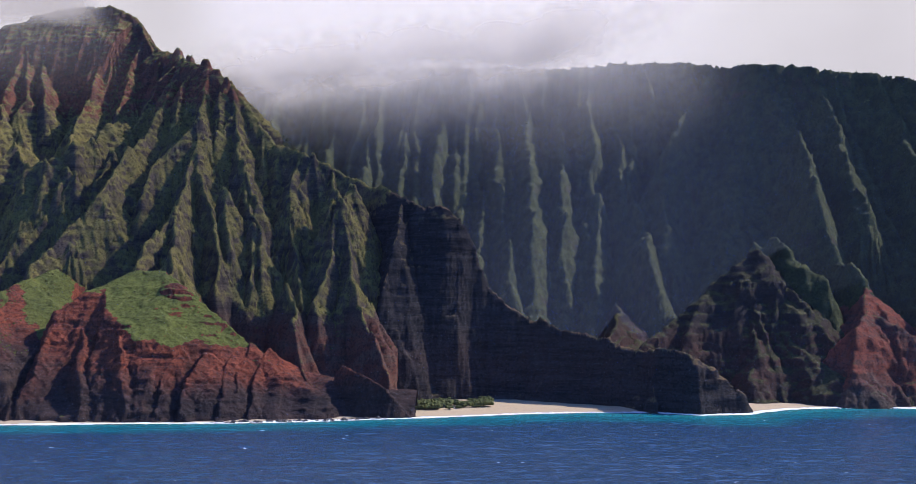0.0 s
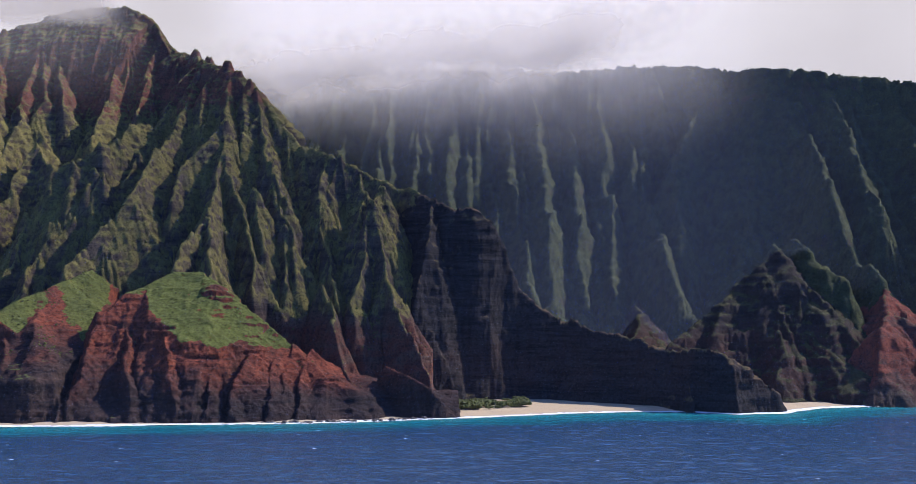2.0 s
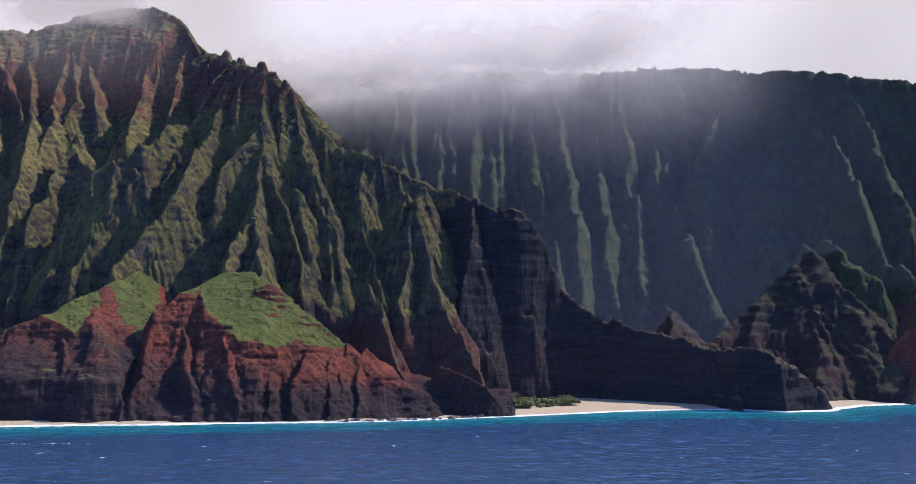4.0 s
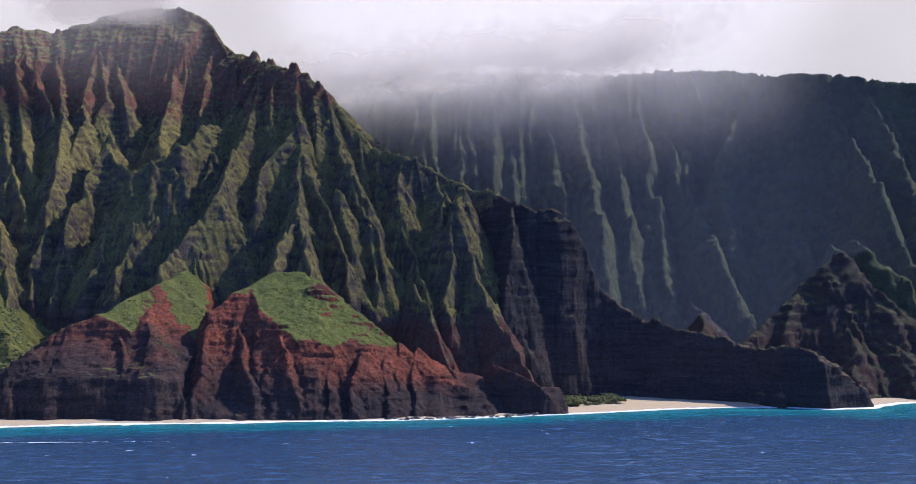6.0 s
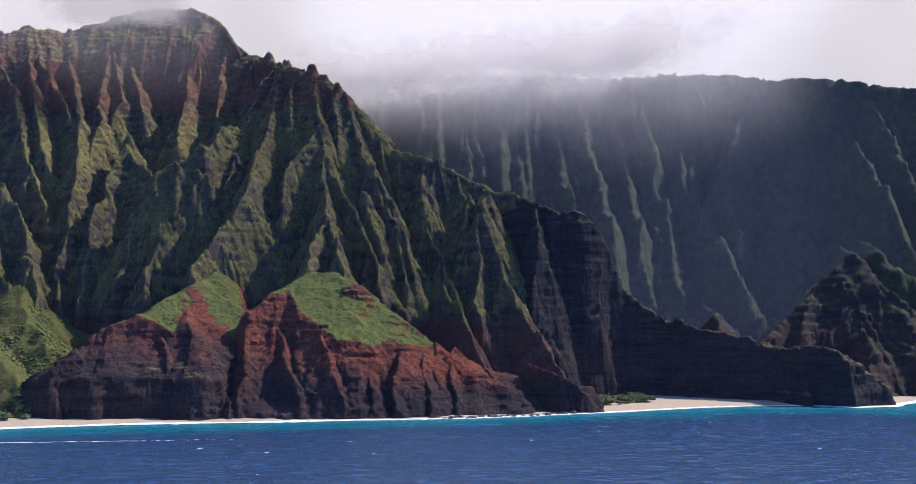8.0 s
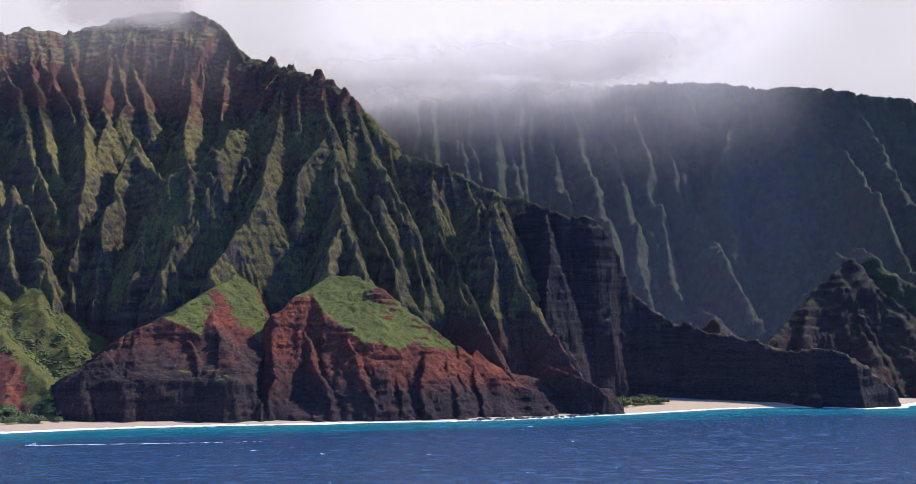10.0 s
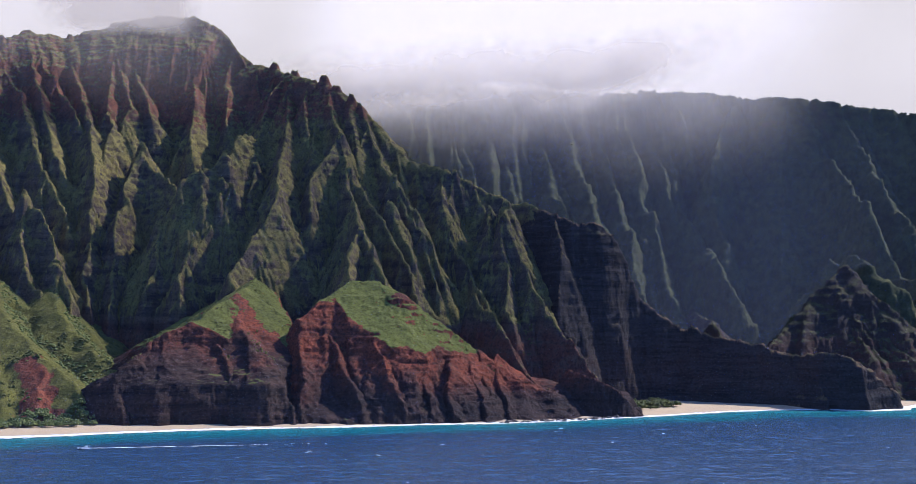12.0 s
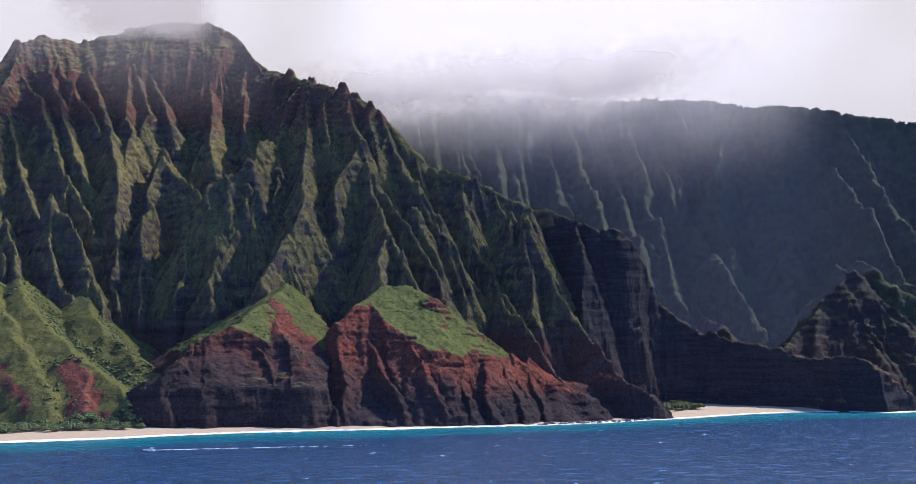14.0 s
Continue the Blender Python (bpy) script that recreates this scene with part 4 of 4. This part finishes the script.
def make_shrub(name, tall, spread, seed, label, group):
    """A wind-clipped coastal shrub: a few stems under a ragged mat of leaf clumps."""
    r = np.random.RandomState(seed)
    base = new(name)
    bm = bmesh.new()
    for k in range(5):
        a = k * 1.3
        p, q = Vector((0, 0, 0)), Vector((spread * 0.5 * math.cos(a), spread * 0.5 * math.sin(a), tall * 0.6))
        m = Matrix.Translation((p + q) / 2) @ (q - p).to_track_quat("Z", "Y").to_matrix().to_4x4()
        bmesh.ops.create_cone(bm, segments=6, radius1=0.07, radius2=0.03, depth=(q - p).length, cap_ends=True, matrix=m)
    me = bpy.data.meshes.new("stems")
    bm.to_mesh(me)
    bm.free()
    me.materials.append(bark_mat)
    new("stems", me).parent = base
    n = 34
    a, d = r.rand(n) * 6.283, spread * np.sqrt(r.rand(n))
    z = tall * (0.35 + 0.5 * r.rand(n) * (1 - 0.6 * (d / spread) ** 2))
    clumps("crown", np.stack([d * np.cos(a), d * np.sin(a), z], 1), spread * (0.16 + 0.14 * r.rand(n)), scrub_mat, seed + 1).parent = base
    return tagged(base, label, "shrub", group)


def sand_height(x, y):
    v = y - float(shore(x))
    return 0.055 * v if v < 40 else 2.2 + 0.02 * (v - 40)


def ground_height(key, x, y):
    X, Y, H = GROUND[key]
    j, i = np.searchsorted(Y[:, 0], y), np.searchsorted(X[0], x)
    return float(H[min(j, H.shape[0] - 1), min(i, H.shape[1] - 1)])


rng = random.Random(8)
kinds = [make_tree("beach_tree", t, s, 300 + i, "bushy green beach tree growing at the sand's edge", "beach trees") for i, (t, s) in enumerate(((6.5, 3.8), (5.2, 3.2), (7.4, 4.2)))]
for k in range(190):
    x = -735 + 0.88 * k + rng.uniform(-3, 3)
    y = float(shore(x)) + rng.uniform(52, 90)
    z = max(sand_height(x, y), ground_height("hill", x, y)) - 0.4
    m = pose(x, y, z, 0, 0, rng.uniform(0, 360))
    if k < 3:
        kinds[k].matrix_world = m
        continue
    copy_thing(kinds[k % 3], m @ Matrix.Scale(rng.uniform(0.7, 1.1), 4))
shrubs = [make_shrub("beach_shrub", t, s, 330 + i, "low dense green shrub on the sand below the cliff", "beach shrubs") for i, (t, s) in enumerate(((3.4, 3.2), (2.6, 2.6)))]
for k in range(90):
    x = rng.uniform(-64, 34)
    y = float(shore(x)) + rng.uniform(56, 132) + 0.25 * max(x, 0)
    m = pose(x, y, sand_height(x, y) - 0.2, 0, 0, rng.uniform(0, 360))
    if k < 2:
        shrubs[k].matrix_world = m
        continue
    copy_thing(shrubs[k % 2], m @ Matrix.Scale(rng.uniform(0.9, 2.7), 4))


def scatter(key, count, seed, accept, size, label, category, leaves=scrub_mat):
    """Scrub over a landform, where accept(x, y, z, slope) lets it grow."""
    X, Y, H = GROUND[key]
    cell = X[0, 1] - X[0, 0]
    gy, gx = np.gradient(H, cell)
    r = np.random.RandomState(seed)
    j, i = r.randint(2, X.shape[0] - 2, count * 8), r.randint(2, X.shape[1] - 2, count * 8)
    x, y, z, slope = X[j, i], Y[j, i], H[j, i], np.hypot(gx, gy)[j, i]
    ok = np.nonzero(accept(x, y, z, slope))[0][:count]
    d = size[0] + (size[1] - size[0]) * r.rand(len(ok)) ** 2
    ob = clumps("scrub", np.stack([x[ok], y[ok], z[ok] + 0.15 * d], 1), d, leaves, seed + 1, 0.7)
    return tagged(ob, label, category, kind="stuff")


scatter("hill", 1700, 41, lambda x, y, z, s: (z > 6) & (fractal(x / 48, y / 48, 3, 43) > 0.2), (0.8, 2.4), "dark green scrub patches on grassy hills", "scrub")
gully = [(-655, 1225), (-625, 1165), (-585, 1110)], [(-718, 1215), (-690, 1160), (-650, 1110)]
scatter("hill", 1500, 38, lambda x, y, z, s: (z > 30) & (np.minimum(np.abs(along(x, y, gully[0])[0] * along(x, y, gully[0])[3] - 14), np.abs(along(x, y, gully[1])[0] * along(x, y, gully[1])[3] - 14)) < 12), (1.0, 2.5), "bright green trees filling the hill gullies", "woodland", leaf_mat)
scatter("meadow", 350, 44, lambda x, y, z, s: (z > 40) & (s < 0.95) & (fractal(x / 26, y / 26, 3, 46) > 0.25), (0.5, 1.5), "scattered low bushes on the bluff meadow", "scrub")
scatter("cap", 500, 47, lambda x, y, z, s: (z > 55) & (s < 1.0) & (fractal(x / 26, y / 26, 3, 49) > 0.1), (0.5, 1.7), "scattered low bushes on the bluff cap", "scrub")
scatter("mountain", 9000, 50, lambda x, y, z, s: (z > 60) & (s < 1.9) & (fractal(x / 40, y / 40, 3, 52) > -0.1), (0.5, 1.5), "moss-green scrub clinging to the steep spurs", "scrub")
scatter("wall", 5000, 53, lambda x, y, z, s: (z > 400) & (s < 1.2), (1.4, 3.2), "small trees and scrub along the far rim", "scrub")

# ---- boulders in the surf ----
g = Graph("wet_basalt")
pos, xyz = g.place()
g.put(g.bsdf.inputs["Base Color"], g.mix(g.noise(pos, 1.6, 5), (0.035, 0.028, 0.027), (0.1, 0.075, 0.065)))
g.put(g.bsdf.inputs["Roughness"], g.ramp(xyz["Z"], 0.4, 2.0, 0.35, 0.85))
g.put(g.bsdf.inputs["Normal"], g.bump(g.noise(pos, 0.9, 4), 0.8, 0.5))
basalt_mat = g.mat


def make_boulder(size, seed):
    bm = bmesh.new()
    bmesh.ops.create_icosphere(bm, subdivisions=3, radius=1)
    for v in bm.verts:
        n = noise.fractal(v.co * 1.1 + Vector((seed * 7.3, 0, 0)), 0.9, 2.0, 4)
        cut = round((v.co.x + 0.4 * v.co.z) * 2.2) / 2.2 - (v.co.x + 0.4 * v.co.z)
        v.co *= 1 + 0.45 * n + 0.25 * cut
        v.co.z *= 0.7
    me = bpy.data.meshes.new("boulder")
    bm.to_mesh(me)
    bm.free()
    me.transform(Matrix.Scale(size, 4))
    me.materials.append(basalt_mat)
    return tagged(new("boulder", me), "dark wet basalt boulder lying in the surf", "boulder", "shore boulders")


stones = [make_boulder(1.6, 1), make_boulder(2.3, 2), make_boulder(1.3, 3), make_boulder(3.0, 4)]
for k in range(64):
    x = -214 + 2.4 * k + rng.uniform(-2, 2)
    y = float(shore(x)) + rng.uniform(-5, 5) + (1 if k % 4 == 3 else 0)
    m = pose(x, y, rng.uniform(-0.3, 0.5), rng.uniform(-15, 15), rng.uniform(-15, 15), rng.uniform(0, 360))
    if k < 4:
        stones[k].matrix_world = m
        continue
    copy_thing(stones[k % 4], m @ Matrix.Scale(rng.uniform(0.6, 1.35), 4))

# ---- the tour boat and its wake ----
def plain(name, colour, rough, metal=0.0):
    g = Graph(name)
    pos, _ = g.place()
    g.put(g.bsdf.inputs["Base Color"], g.mix(g.math("MULTIPLY", g.noise(pos, 0.5, 4), 0.35), colour, tuple(c * 0.7 for c in colour)))
    g.bsdf.inputs["Roughness"].default_value, g.bsdf.inputs["Metallic"].default_value = rough, metal
    return g.mat


def part(name, bm, material, parent, label=""):
    me = bpy.data.meshes.new(name)
    bm.to_mesh(me)
    bm.free()
    me.materials.append(material)
    ob = new(name, me)
    ob.parent = parent
    return tagged(ob, label)


def box(sx, sy, sz, m, bevel=0.0):
    bm = bmesh.new()
    bmesh.ops.create_cube(bm, size=1, matrix=m @ Matrix.Diagonal((sx, sy, sz, 1)))
    if bevel:
        bmesh.ops.bevel(bm, geom=bm.edges[:], offset=bevel, segments=2, affect="EDGES")
    return bm


boat = tagged(new("tour_boat"), "small white tour boat running along the coast", "boat")
hull_mat, glass_mat, grey_mat = plain("white_gelcoat", (0.8, 0.8, 0.79), 0.3), plain("dark_glass", (0.03, 0.04, 0.05), 0.1), plain("grey_engine", (0.12, 0.12, 0.13), 0.4)
bm = bmesh.new()
rings = []
for s in np.linspace(0, 1, 13):
    half = 1.55 * (1 - max(0.0, (s - 0.45) / 0.55) ** 2.2) + 0.02
    deck, keel = 1.15 + 0.5 * s ** 2, -0.45 + 1.1 * max(0.0, s - 0.6) ** 1.5
    prof = [(-half, deck), (-half * 0.86, 0.25), (-half * 0.4, keel * 0.75), (0, keel), (half * 0.4, keel * 0.75), (half * 0.86, 0.25), (half, deck)]
    rings.append([bm.verts.new((-4.8 + 10.2 * s, y, z)) for y, z in prof])
for a, b in zip(rings[:-1], rings[1:]):
    for i in range(6):
        bm.faces.new((a[i], a[i + 1], b[i + 1], b[i]))
    bm.faces.new((a[6], a[0], b[0], b[6]))
bm.faces.new(rings[0])
bm.faces.new(rings[-1][::-1])
bmesh.ops.recalc_face_normals(bm, faces=bm.faces)
part("hull", bm, hull_mat, boat)
part("cabin", box(2.9, 2.1, 1.3, pose(0.9, 0, 1.95), 0.18), hull_mat, boat)
part("windscreen", box(0.08, 1.8, 0.6, pose(2.36, 0, 2.2, 0, -18, 0)), glass_mat, boat, "dark sloping windscreen")
part("canopy", box(4.2, 2.4, 0.12, pose(-0.4, 0, 3.05), 0.05), hull_mat, boat, "flat white sun canopy")
for x, y in ((-2.3, 1.05), (-2.3, -1.05), (1.4, 1.05), (1.4, -1.05)):
    part("canopy_post", box(0.07, 0.07, 1.9, pose(x, y, 2.1)), grey_mat, boat)
for y in (-0.5, 0.5):
    part("outboard_engine", box(0.7, 0.5, 1.2, pose(-5.05, y, 1.2), 0.12), grey_mat, boat, "dark grey outboard engine")
boat.matrix_world = pose(-551, 794, 0.15, 0, -3, 176) @ Matrix.Scale(0.72, 4)

t, w = np.meshgrid(np.linspace(0, 1, 420), np.linspace(-1, 1, 9))
X = -549 + 262 * t
Y = 794.5 + 14 * t + w * (1.1 + 1.0 * t) + 1.5 * gradient_noise(t * 9, t * 0, 75)
keep = fractal(X / 7, Y / 1.5, 3, 76) > -0.85 + 2.1 * t + 0.3 * np.abs(w)
wake = sheet("wake", X, Y, 0.62 + 0.15 * fractal(X / 5, Y / 2, 2, 77), foam_mat, keep)
tagged(wake, "thin white foam wake trailing behind the boat", "wake", kind="stuff")
t, w = np.meshgrid(np.linspace(0, 1, 30), np.linspace(-1, 1, 12))
X, Y = -557.5 + 9 * t, 794 + w * (0.6 + 2.4 * t)
spray = sheet("bow_wave", X, Y, 0.5 + 0.9 * (1 - t) * (1 - 0.5 * w ** 2) * (0.7 + 0.5 * fractal(X / 1.2, Y / 1.2, 2, 78)), foam_mat, (np.abs(w) > 0.35) | (t < 0.3))
tagged(spray, "white spray thrown up at the boat's bow", "spray", kind="stuff")
